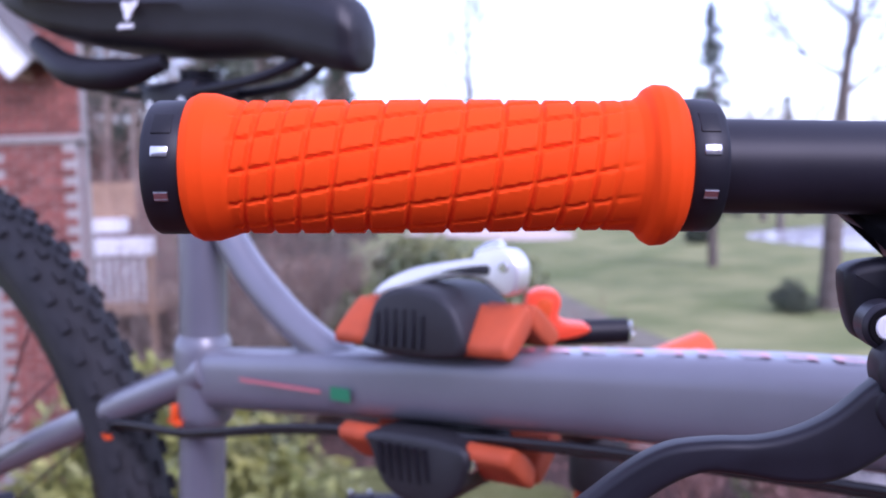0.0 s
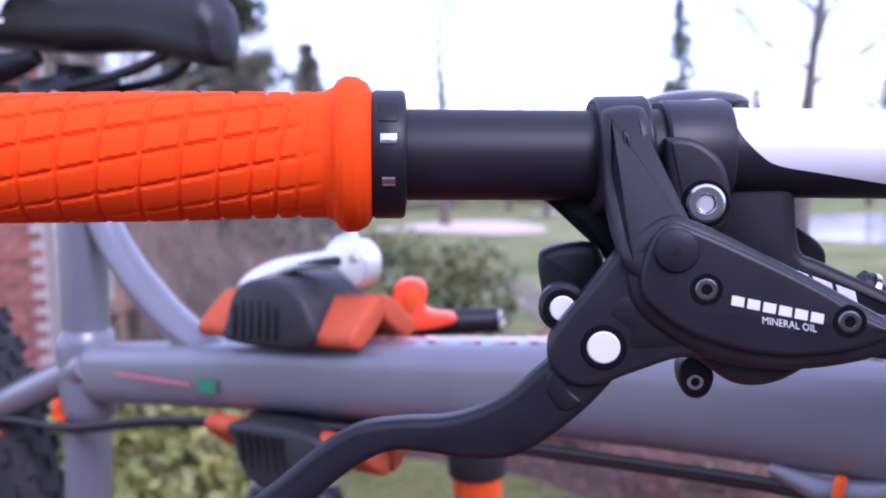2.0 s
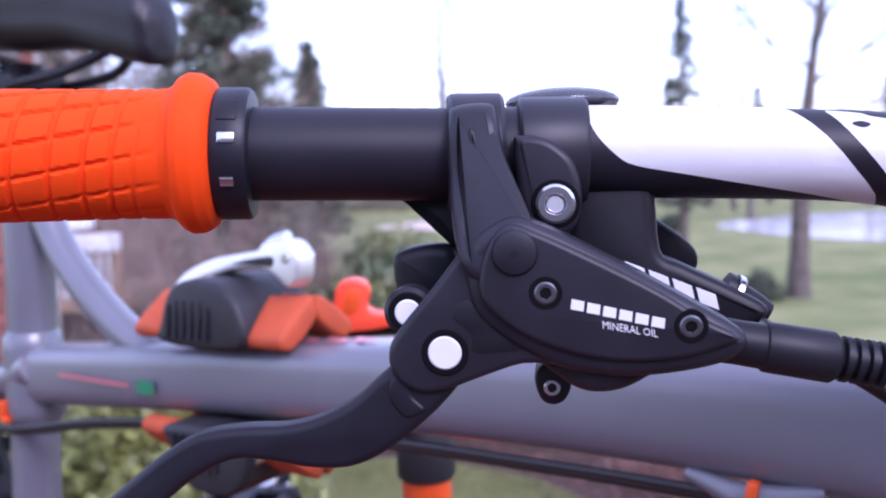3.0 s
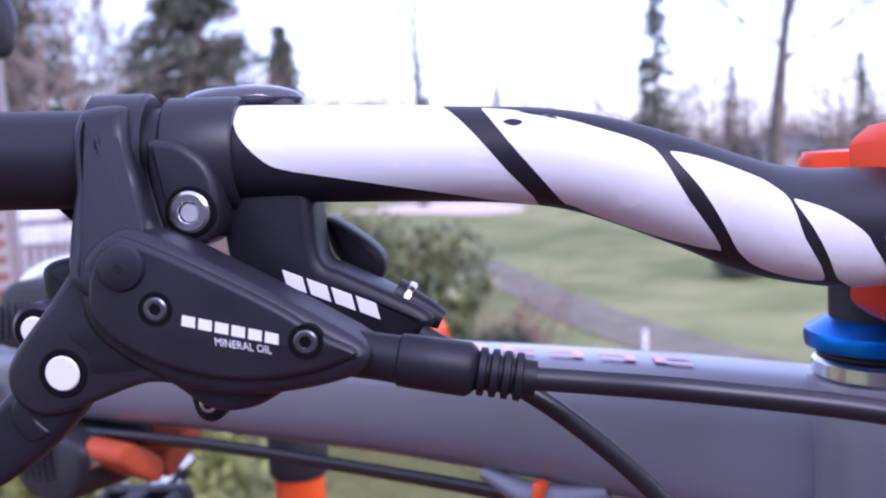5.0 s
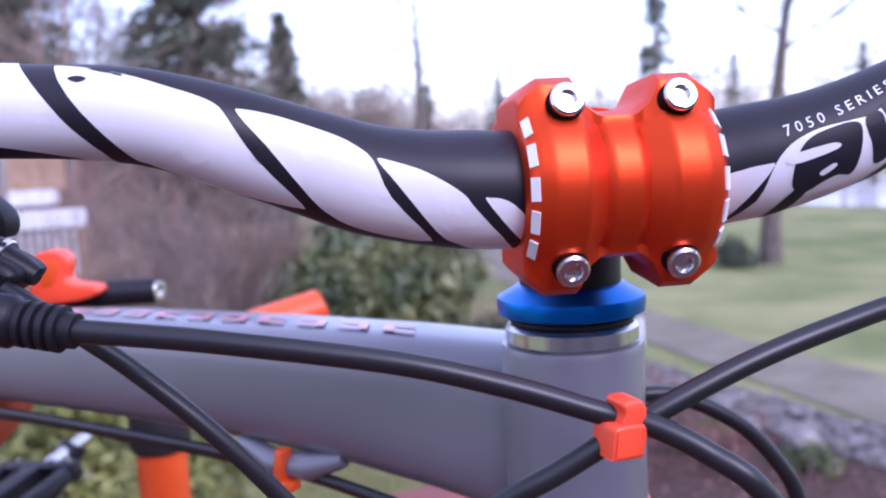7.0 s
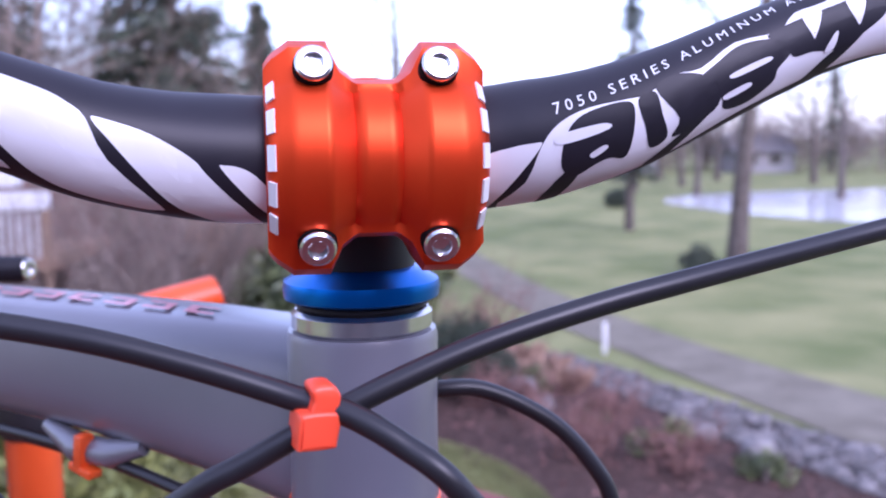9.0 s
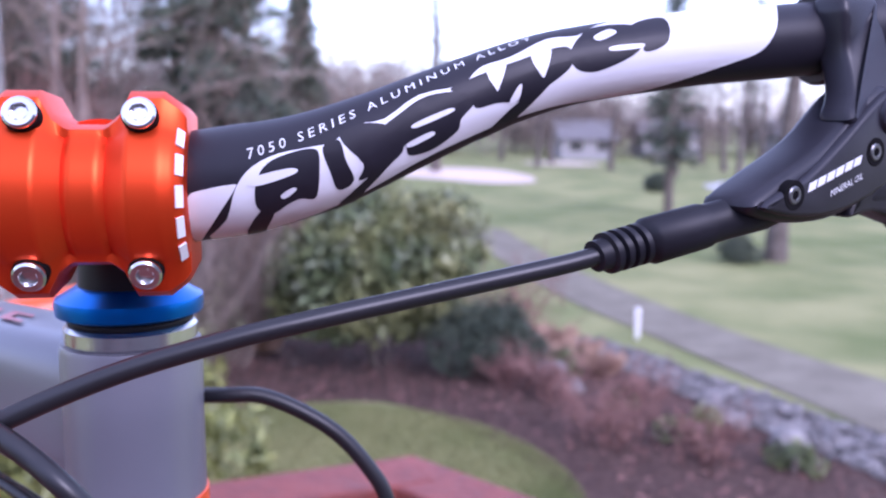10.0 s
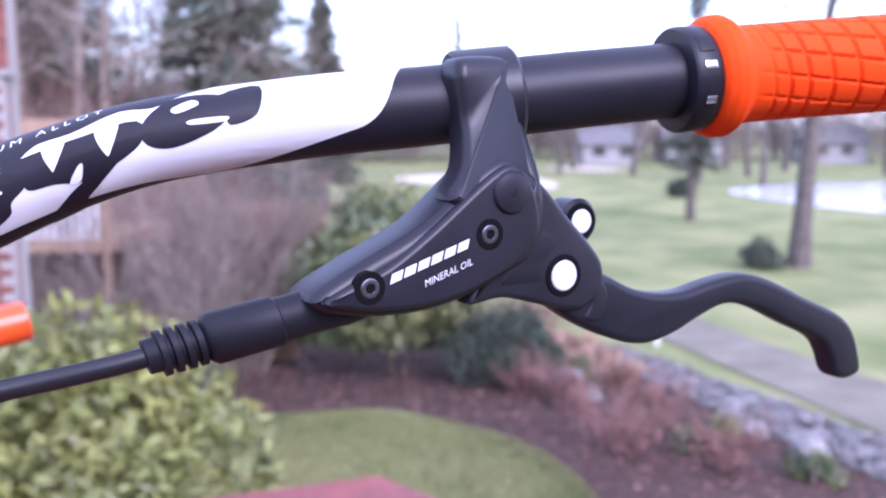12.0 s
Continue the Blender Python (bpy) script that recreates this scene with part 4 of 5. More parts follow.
for k in range(15):
    s0 = 0.085 + k * 0.033
    zt = max(tube_top(s0), tube_top(s0 + 0.02)) + 0.0006
    glyph = [[(0, 0), (20, 0), (20, 3), (0, 3)], [(0, 9), (20, 9), (20, 12), (0, 12)]]
    glyph.append([(0, 3), (6, 3), (6, 9), (0, 9)] if k % 3 else [(13, 3), (20, 3), (20, 9), (13, 9)])
    bm = bmesh.new()
    for quad in glyph:
        bm.faces.new([bm.verts.new(along(s0 + 0.0011 * u + 0.0007 * (12 - v), zt - 0.05 * max(0, v - 8) * 0.001, (v * 0.8 + 1.0) * 0.001)) for u, v in quad])
    part("printed_mark", bm, M_RED, frame_ob, "worn red printed block", smooth=False)

# ---- saddle ----
def saddle():
    """A long narrow saddle; stations run from the nose back."""
    bm = bmesh.new()
    st = [(0.738, 0.112, 0.124, 0.004), (0.742, 0.098, 0.132, 0.013), (0.752, 0.096, 0.142, 0.018), (0.785, 0.1005, 0.156, 0.022), (0.854, 0.113, 0.166, 0.027), (0.93, 0.117, 0.171, 0.034), (1.00, 0.121, 0.176, 0.044), (1.08, 0.128, 0.182, 0.056), (1.15, 0.139, 0.190, 0.066), (1.21, 0.156, 0.200, 0.072), (1.26, 0.176, 0.206, 0.066), (1.285, 0.186, 0.204, 0.040)]
    stn = []
    for x in np.linspace(0, len(st) - 1, 48):
        s_, zb, zt, w_ = [float(np.interp(x, range(len(st)), [q[i] for q in st])) for i in range(4)]
        stn.append((s_, (zb + zt) / 2, w_, (zt - zb) / 1.24))
    rings = []
    for s, zc, w, h in stn:
        ring = []
        for k in range(32):
            a = 2 * math.pi * k / 32
            ca, sa = math.cos(a), math.sin(a)
            zz = zc + h * (0.62 * abs(sa) ** 0.8 if sa > 0 else -0.62 * abs(sa) ** 0.6)
            ring.append(bm.verts.new(along(s, zz, w * math.copysign(abs(ca) ** 0.75, ca) * (1.0 if sa > 0 else 0.9))))
        rings.append(ring)
    for a, b in zip(rings, rings[1:]):
        for k in range(32):
            bm.faces.new((a[k], a[(k + 1) % 32], b[(k + 1) % 32], b[k]))
    bm.faces.new(rings[0][::-1]); bm.faces.new(rings[-1])
    sd = part("saddle", bm, M_SADDLE, bicycle, "smooth black saddle")
    bm = bmesh.new()
    for sg in (-0.020, 0.020):
        tube(bm, smooth_path([along(0.80, 0.110, sg * 0.4), along(0.88, 0.097, sg), along(1.06, 0.097, sg), along(1.18, 0.118, sg * 1.3)], 6), 0.0036, 10)
    part("rail", bm, M_BLACKALU, sd, "dark saddle rails")
    bm = bmesh.new()
    box(bm, (-0.030, -0.024, 0.084), (0.030, 0.024, 0.104), Matrix.Translation(along(1.0)) @ pose(0, 0, 0, 0, 0, -36), 0.005)
    part("rail_clamp", bm, M_BLACKALU, sd)
    for q in (-0.018, 0.016):
        bolt("bolt", along(1.0 + q / 0.63, 0.088, 0.026), along(0, 0, 1) - along(0, 0, 0), 0.004, sd)
    bolt("bolt", along(0.955, 0.072, 0.0150), (0, -0.3, 1), 0.0042, sd, 0.012)
    bm = bmesh.new()
    tube(bm, smooth_path([along(0.99, 0.116, 0.028), along(1.05, 0.110, 0.040), along(1.12, 0.117, 0.048), along(1.18, 0.140, 0.050)], 5), [0.006, 0.012, 0.012, 0.007], 12)
    part("saddle_shell", bm, M_BLACKPL, sd, "black saddle base shell")
    # side emblem as plain shapes
    n = (along(0, 0, 1) - along(0, 0, 0)).normalized()
    back = (along(1, 0, 0) - along(0, 0, 0)).normalized()
    em = axes(along(1.010, 0.1500, 0.0465), -back * 0.001, Vector((0, 0, 0.001)), n * 0.001)
    em = em @ Matrix.Rotation(radians(-14), 4, 'X') @ Matrix.Rotation(radians(10), 4, 'Y')
    part("emblem_shape", shaped(em, [(-7, 9), (-3, 6.5), (3, 6.5), (7, 9), (6.5, 4), (3.5, 0), (1.5, -6), (-1.5, -6), (-3.5, 0), (-6.5, 4)], -1, 0.4, 0.1, 1, None, 0), M_PRINT, sd, "pale printed emblem", smooth=False)
    for u in (-4.6, 0, 4.6):
        part("emblem_bar", shaped(em, [(u - 1.9, -9), (u + 1.9, -9), (u + 1.9, -12), (u - 1.9, -12)], -1, 0.4, 0.1, 1, None, 0), M_PRINT, sd, smooth=False)


saddle()

# ---- rear wheel ----
WC, WR = along(1.645, -0.30, 0.0), 0.352
wd = (along(1, 0, 0) - along(0, 0, 0)).normalized()
wn_ = (along(0, 0, 1) - along(0, 0, 0)).normalized()
WM = axes(WC, wd, Vector((0, 0, 1)), wn_)
def torus(bm, R, prof, m, seg=96):
    rings = []
    for i in range(seg):
        a = 2 * math.pi * i / seg
        rings.append([bm.verts.new(m @ Vector(((R + dr) * math.cos(a), (R + dr) * math.sin(a), w))) for dr, w in prof])
    n = len(prof)
    for i in range(seg):
        a, b = rings[i], rings[(i + 1) % seg]
        for k in range(n):
            bm.faces.new((a[k], a[(k + 1) % n], b[(k + 1) % n], b[k]))
    return bm
wheel = part("rear_wheel", torus(bmesh.new(), WR - 0.028, [(0.026 * math.cos(a), 0.027 * math.sin(a)) for a in np.linspace(0, 2 * math.pi, 21)[:-1]], WM), M_TYRE, bicycle, "knobbly black rear tyre on its wheel")
def knobs():
    bm = bmesh.new()
    for i in range(72):
        a = 2 * math.pi * i / 72
        for j, (w, tilt_) in enumerate(((-0.0245, -52), (-0.013, -20), (0.0, 0), (0.013, 20), (0.0245, 52))):
            aa = a + (0.0436 if j % 2 else 0)
            r = WR - 0.028 + 0.0268 * math.cos(math.radians(tilt_))
            w2 = 0.0272 * math.sin(math.radians(tilt_))
            m = WM @ Matrix.Rotation(aa, 4, 'Z') @ Matrix.Translation((r, 0, w2)) @ Matrix.Rotation(math.radians(-tilt_), 4, 'Y')
            h = 0.0042 if j in (0, 4) else 0.0036
            box(bm, (-0.001, -0.0062, -0.0036), (h, 0.0062, 0.0036), m)
    return bm
part("tread_knob", knobs(), M_TYRE, wheel, "blocky tread knobs", kind="stuff")
part("rim", torus(bmesh.new(), WR - 0.062, [(0.010, 0.013), (-0.008, 0.011), (-0.012, 0), (-0.008, -0.011), (0.010, -0.013)], WM), M_BLACKALU, wheel, "black rim")
for i in range(28):
    a = 2 * math.pi * i / 28
    sg = 1 if i % 2 else -1
    bm = bmesh.new()
    tube(bm, [WM @ Vector((0.020 * math.cos(a + 0.9 * (1 if i % 4 < 2 else -1)), 0.020 * math.sin(a + 0.9 * (1 if i % 4 < 2 else -1)), 0.03 * sg)), WM @ Vector(((WR - 0.07) * math.cos(a), (WR - 0.07) * math.sin(a), 0))], 0.001, 6)
    part("spoke", bm, M_BLACKALU, wheel)
bm = bmesh.new()
lathe(bm, [(-0.06, 0.010), (-0.04, 0.012), (-0.034, 0.026), (-0.030, 0.026), (-0.025, 0.015), (0.025, 0.015), (0.030, 0.026), (0.034, 0.026), (0.04, 0.012), (0.06, 0.010)], WM, 28)
part("hub", bm, M_BLACKALU, wheel, "black hub")
for k in range(26):
    a0 = math.radians(18 + k * 1.5)
    bm = bmesh.new()
    q = [WM @ Vector((r * math.cos(a0 + d), r * math.sin(a0 + d), 0.0265 - abs(r - WR + 0.045) * 0.7)) for r, d in ((WR - 0.047, 0.004), (WR - 0.047, 0.019), (WR - 0.042, 0.019), (WR - 0.042, 0.004))]
    bm.faces.new([bm.verts.new(p + wn_ * 0.0012) for p in q])
    part("printed_mark", bm, M_TEAL, wheel, smooth=False)
# brake caliper by the rear stay
bm = bmesh.new()
box(bm, (-0.02, -0.014, -0.02), (0.02, 0.014, 0.02), Matrix.Translation(along(1.44, -0.17, 0.045)) @ pose(0, 0, 0, 10, 25, -36), 0.005)
cal = part("brake_caliper", bm, M_BLACKALU, bicycle, "black rear brake caliper")
bolt("bolt", along(1.42, -0.163, 0.062), wn_, 0.006, cal)

# ---- pedal ----
PM_ = Matrix.Translation((-0.414, 0.52, -0.272)) @ pose(0, 0, 0, 14, -8, -30)
bm = bmesh.new()
for lo, hi in (((-0.050, -0.048, -0.008), (0.050, -0.036, 0.008)), ((-0.050, 0.036, -0.008), (0.050, 0.048, 0.008)), ((-0.050, -0.036, -0.007), (-0.038, 0.036, 0.007)), ((0.038, -0.036, -0.007), (0.050, 0.036, 0.007)), ((-0.012, -0.036, -0.009), (0.012, 0.036, 0.009))):
    box(bm, lo, hi, PM_, 0.002)
pedal = part("pedal", bm, M_BLACKALU, bicycle, "black flat pedal with bright pins")
for u in (-0.044, -0.022, 0.022, 0.044):
    for v in (-0.042, 0.042):
        bm = bmesh.new()
        tube(bm, [PM_ @ Vector((u, v, 0.006)), PM_ @ Vector((u, v, 0.0125))], 0.0022, 8)
        part("pin", bm, M_SILVER, pedal)
bm = bmesh.new()
tube(bm, [PM_ @ Vector((0, 0.03, 0)), PM_ @ Vector((0, 0.10, 0))], 0.006, 12)
part("axle", bm, M_SILVER, pedal)
part("crank_arm", tube(bmesh.new(), [PM_ @ Vector((0, 0.085, 0)), Vector((-0.50, 0.47, -0.44))], [0.012, 0.016], 16), M_BLACKALU, bicycle, "black crank arm")

# ---- repair stand ----
stand = empty("repair_stand", "orange and black repair stand clamping the top tube", "repair stand", at=(-0.237, 0.385, -1.6))
stand.matrix_world = Matrix()
bdir = (along(1, 0, 0) - along(0, 0, 0)).normalized()
ndir = (along(0, 0, 1) - along(0, 0, 0)).normalized()
def jaw(sign, z0):
    """One clamp jaw: ribbed dark shell with an orange V pad showing at both ends."""
    JB = axes(along(0.665, z0), -bdir * 0.001, Vector((0, 0, 0.001 * sign)), ndir * 0.001)
    shell = part("clamp_jaw", shaped(JB, [(-27, -1), (-26, 12), (-20, 27), (-9, 35), (10, 37), (28, 33), (40, 20), (38, -1)], -22, 34, 4.0, 3), M_GREYPL, stand, "dark grey ribbed clamp jaw")
    for k in range(6):
        u = -20 + k * 6.6
        bm = shaped(JB, [(u, 3), (u + 3.2, 3), (u + 5, 22 + (k > 0) * 3 - (k > 4) * 3), (u + 2, 22 + (k > 0) * 3 - (k > 4) * 3)], 33, 36.6, 0.8, 2, lambda a, b: -0.012 * max(0, b - 4) ** 1.9 * 0.55, 0)
        part("rib", bm, M_BLACKPL, shell)
    for u0, u1 in ((-56, -25), (33, 68)):
        for sg in (-1, 1):
            o = [(sg * 1, 23), (sg * 7, 25), (sg * 27, 10), (sg * 30, 4), (sg * 27, 0), (sg * 18, 0), (sg * 1, 13)]
            PM = axes(along(0.665, z0), ndir * 0.001, Vector((0, 0, 0.001 * sign)), -bdir * 0.001)
            part("clamp_pad", shaped(PM, o, u0, u1, 3.0, 3), M_PAD, shell, "orange rubber clamp pad")
    return shell
jaw(1, -0.068)
jaw(-1, -0.119)
# quick-release lever on top: pierced polished arm
QM = axes(along(0.665, -0.071, 0.0), -bdir * 0.001, Vector((0, 0, 0.001)), ndir * 0.001)
lever_out = [(-38, 31), (-37, 34), (-26, 41.5), (-5, 49), (20, 53), (34, 55), (39, 59), (50, 61), (59, 60), (65, 53), (65, 42), (61, 36), (56, 35), (50, 39), (42, 43.5), (30, 45), (8, 42), (-8, 36), (-17, 30), (-28, 29.5)]
qr = part("quick_release", shaped(QM, lever_out, -3, 12, 2.0, 3), M_POLISH, stand, "bright polished quick-release lever")
part("lever_slot", shaped(QM, [(14, 47), (26, 49.6), (46, 52), (47, 47), (42, 46.4), (28, 47)], -4, 12.4, 0.4, 2), M_GREYPL, qr)
bm = bmesh.new()
tube(bm, [QM @ Vector((57, 51, -9)), QM @ Vector((57, 51, 13.2))], 0.0028, 16)
part("lever_pin", bm, M_SILVER, qr)
bm = bmesh.new()
tube(bm, [QM @ Vector((34, 56, 2)), QM @ Vector((40, 60, 2)), QM @ Vector((50, 62, 2))], 0.004, 12)
part("lever_nut", bm, M_SILVER, qr)
bolt("bolt", along(0.60, -0.128, 0.030), ndir, 0.0055, stand, 0.02, label="bright clamp bolt below the tube")
part("clamp_arm", tube(bmesh.new(), [along(0.62, -0.098, -0.03), Vector((-0.29, 0.335, -0.115)), Vector((-0.237, 0.385, -0.14))], [0.020, 0.020, 0.022], 24), M_GREYPL, stand, "dark clamp arm")
part("knob_shaft", tube(bmesh.new(), [Vector((-0.285, 0.345, -0.0735)), Vector((-0.222, 0.352, -0.0745))], 0.0085, 20), M_BLACKPL, stand, "black clamp spindle")
bolt("bolt", Vector((-0.2185, 0.349, -0.0745)), (0.9, -0.45, 0), 0.0065, stand, 0.006, label="bright spindle bolt")
KM = axes((-0.276, 0.335, -0.066), (0.001, 0, 0), (0, 0, 0.001), (0, -0.001, 0))
knob = part("clamp_knob", shaped(KM, [(-15, -8), (-15, 12), (-12, 21), (-4, 24), (5, 22), (8, 15), (6, 6), (12, 2), (24, 0), (25, -5), (10, -9)], -9, 9, 2.0, 3), M_NEON, stand, "bright orange clamp handle")
# proud plate in a deeper orange paints the shade of a recess
part("knob_recess_shade", shaped(KM, [(-9, 3), (-8, 13), (-4, 18), (2, 16), (1, 8), (-3, 2)], 5, 9.4, 0.4, 2), M_ORPAINT, knob, "deeper orange plate painting a recess's shade on the orange handle")
part("post", tube(bmesh.new(), [(-0.237, 0.385, -0.186), (-0.237, 0.385, -1.30)], 0.0175, 32), M_ORPAINT, stand, "orange painted steel post")
bm = bmesh.new()
lathe(bm, [(-0.192, 0.0195), (-0.189, 0.021), (-0.150, 0.021), (-0.145, 0.018), (-0.12, 0.017)], Matrix.Translation((-0.237, 0.385, 0)), 36)
part("collar", bm, M_GREYPL, stand, "dark grey post collar")
part("handle_tube", tube(bmesh.new(), [(-0.262, 0.42, -0.143), (-0.131, 0.498, -0.1190)], [0.0155, 0.0165], 32), M_ORPAINT, stand, "orange painted tube with an open end")
part("tube_plug", tube(bmesh.new(), [(-0.134, 0.496, -0.1197), (-0.1305, 0.4985, -0.1187)], 0.0140, 24), M_NEON, stand)
for a in (20, 140, 260):
    bm = bmesh.new()
    tube(bm, [(-0.237, 0.385, -1.15), (-0.237 + 0.45 * math.cos(radians(a)), 0.385 + 0.45 * math.sin(radians(a)), -1.585)], 0.013, 16)
    part("leg", bm, M_GREYPL, stand, "dark folding leg")

# ---- planting helpers ----
rng = np.random.default_rng(7)


def quads(name, P, A, B, material, parent=None, label="", kind=""):
    """Many small leaf-shaped faces: centres P, half axes A and B."""
    n = len(P)
    v = np.empty((n * 4, 3))
    v[0::4], v[1::4], v[2::4], v[3::4] = P - A, P - B * 0.9 + A * 0.1, P + A, P + B * 0.9 + A * 0.1
    me = bpy.data.meshes.new(name)
    me.from_pydata(v.tolist(), [], np.arange(n * 4).reshape(n, 4).tolist())
    me.materials.append(material)
    ob = new(name, me)
    if parent:
        ob.parent = parent
    if label or kind:
        tagged(ob, label, kind=kind)
    return ob


def unit(v):
    return v / (np.linalg.norm(v, axis=1, keepdims=True) + 1e-9)


def lumpy(n, center, radii, lumps=14, lump_r=0.42, shell=0.35):
    """Points in the outer part of several overlapping lumps: an uneven bush."""
    c = unit(rng.normal(size=(lumps, 3))) * rng.uniform(0.35, 0.75, (lumps, 1))
    c[:, 2] = np.abs(c[:, 2]) * 1.1 - 0.25
    k = rng.integers(0, lumps, n)
    d = unit(rng.normal(size=(n, 3)))
    r = lump_r * rng.uniform(0.6, 1.1, lumps)[k][:, None]
    p = c[k] + d * r * (1 - shell * rng.random((n, 1)) ** 2)
    return np.array(center) + p * np.array(radii), d


def bush(name, center, radii, n, leaf, material, label, category, lumps=16, group="", aspect=0.36):
    ob = empty(name, label, category, group, at=(center[0], center[1], GZ))
    ob.matrix_world = Matrix()
    P, d = lumpy(n, center, radii, lumps)
    P[:, 2] = np.maximum(P[:, 2], GZ + 0.03)
    A = unit(d * 0.6 + rng.normal(size=(n, 3)) * 0.7 + np.array((0, 0, -0.15)))
    B = unit(np.cross(A, rng.normal(size=(n, 3))))
    size = leaf * rng.uniform(0.6, 1.25, (n, 1))
    quads("foliage", P, A * size, B * size * aspect, material, ob, kind="stuff")
    for i in range(3):
        bm = bmesh.new()
        a = 2 * math.pi * i / 3 + 0.3
        top = Vector(center) + Vector((radii[0] * 0.5 * math.cos(a), radii[1] * 0.5 * math.sin(a), radii[2] * 0.2))
        tube(bm, [(center[0] + 0.1 * math.cos(a), center[1] + 0.1 * math.sin(a), GZ - 0.05), Vector((center[0], center[1], GZ)).lerp(top, 0.5) + Vector((0, 0, 0.1)), top], [0.04, 0.03, 0.012], 6)
        part("stem", bm, M_BARK, ob)
    return ob


def twigs(bm_pts, base, direction, length, radius, depth, spread=0.55, kids=4, gravity=0.0):
    """Recursive bare branches, collected as (start, end, r0, r1)."""
    d = np.array(direction, float)
    d /= np.linalg.norm(d)
    p = np.array(base, float)
    segs = 3
    for i in range(segs):
        d = d + rng.normal(size=3) * 0.10
        d[2] += gravity
        d /= np.linalg.norm(d)
        q = p + d * length / segs
        bm_pts.append((p, q, radius * (1 - 0.22 * i), radius * (1 - 0.22 * (i + 1))))
        p = q
        if depth > 0 and i >= 1 or (depth > 0 and i == 0 and kids > 4):
            for _ in range(max(1, kids // 2)):
                nd = d + rng.normal(size=3) * spread
                nd[2] += 0.15
                twigs(bm_pts, p, nd, length * rng.uniform(0.5, 0.78), radius * 0.52, depth - 1, spread, kids, gravity)


def stick_mesh(name, segs, material, parent, label="", kind="", sides=4):
    """Joins tapered sticks into one mesh."""
    vs, fs = [], []
    for p, q, r0, r1 in segs:
        d = (q - p) / (np.linalg.norm(q - p) + 1e-9)
        s = np.cross(d, (0.3, 0.5, 0.81))
        s /= np.linalg.norm(s) + 1e-9
        u = np.cross(d, s)
        b = len(vs)
        for c, r in ((p, r0), (q, r1)):
            for k in range(sides):
                a = 2 * math.pi * k / sides
                vs.append(tuple(c + r * (math.cos(a) * s + math.sin(a) * u)))
        for k in range(sides):
            fs.append((b + k, b + (k + 1) % sides, b + sides + (k + 1) % sides, b + sides + k))
    me = bpy.data.meshes.new(name)
    me.from_pydata(vs, [], fs)
    me.materials.append(material)
    ob = new(name, me)
    ob.parent = parent
    if label or kind:
        tagged(ob, label, kind=kind)
    return ob


def bare_tree(name, base, height, r, label, material=None, depth=4, lean=(0, 0), limbs=7, spread=0.5, first=0.35, kids=4, group="", bend=0.0, reach=0.36):
    """A leafless tree: tapered trunk, limbs and fine twigs."""
    ob = empty(name, label, "tree", group, at=base)
    ob.matrix_world = Matrix()
    trunk = [Vector(base) + Vector((lean[0] * t + bend * math.sin(t * 3.1), lean[1] * t, height * t - 0.1)) for t in np.linspace(0, 1, 9)]
    bm = bmesh.new()
    tube(bm, trunk, [r * 1.35, r * 1.02, r * 0.92, r * 0.82, r * 0.7, r * 0.55, r * 0.4, r * 0.25, r * 0.12], 12)
    part("trunk", bm, material or M_BARK, ob)
    segs = []
    for i in range(limbs):
        t = first + (1 - first) * (i + 0.5) / limbs
        p = Vector(base) + Vector((lean[0] * t + bend * math.sin(t * 3.1), lean[1] * t, height * t))
        a = i * 2.4 + rng.uniform(-0.4, 0.4)
        twigs(segs, p, (math.cos(a), math.sin(a), 0.65), height * reach * (1.15 - 0.6 * t), r * 0.42 * (1.1 - 0.6 * t), depth - 1, spread, kids)
    stick_mesh("branchwork", segs, material or M_BARK, ob, kind="stuff")
    return ob


def conifer(name, base, height, radius, n, label, first=0.12, group="", droop=0.25, size=0.19):
    """An evergreen: trunk, whorls of drooping boughs, needle sprays."""
    ob = empty(name, label, "conifer", group, at=base)
    ob.matrix_world = Matrix()
    bm = bmesh.new()
    tube(bm, [Vector(base) + Vector((0, 0, -0.1)), Vector(base) + Vector((0, 0, height))], [radius * 0.11 + 0.06, 0.02], 8)
    part("trunk", bm, M_BARK, ob)
    boughs = int(40 + height * 11)
    t = first + (1 - first) * rng.random(boughs) ** 1.15
    a = rng.uniform(0, 2 * math.pi, boughs)
    L = radius * (1.03 - t) ** 0.7 * rng.uniform(0.45, 1.15, boughs)
    k = rng.integers(0, boughs, n)
    s = rng.random(n) ** 0.75
    P = np.stack([base[0] + np.cos(a[k]) * L[k] * s, base[1] + np.sin(a[k]) * L[k] * s, base[2] + t[k] * height - droop * L[k] * s ** 1.5 + 0.12 * L[k] * s], 1)
    P += rng.normal(size=(n, 3)) * np.array((0.13, 0.13, 0.10)) * (radius * 0.4)
    A = unit(np.stack([np.cos(a[k]), np.sin(a[k]), np.full(n, -0.35)], 1) + rng.normal(size=(n, 3)) * 0.55)
    B = unit(np.cross(A, rng.normal(size=(n, 3))))
    sz = size * rng.uniform(0.6, 1.4, (n, 1))
    quads("needles", P, A * sz, B * sz * 0.34, M_CONIFER, ob, kind="stuff")
    segs = [(np.array((base[0], base[1], base[2] + t[i] * height)), np.array((base[0] + math.cos(a[i]) * L[i], base[1] + math.sin(a[i]) * L[i], base[2] + t[i] * height - droop * L[i] * 0.8)), 0.03 + 0.008 * radius, 0.008) for i in range(boughs)]
    stick_mesh("bough_mass", segs, M_BARK, ob, kind="stuff", sides=3)
    return ob


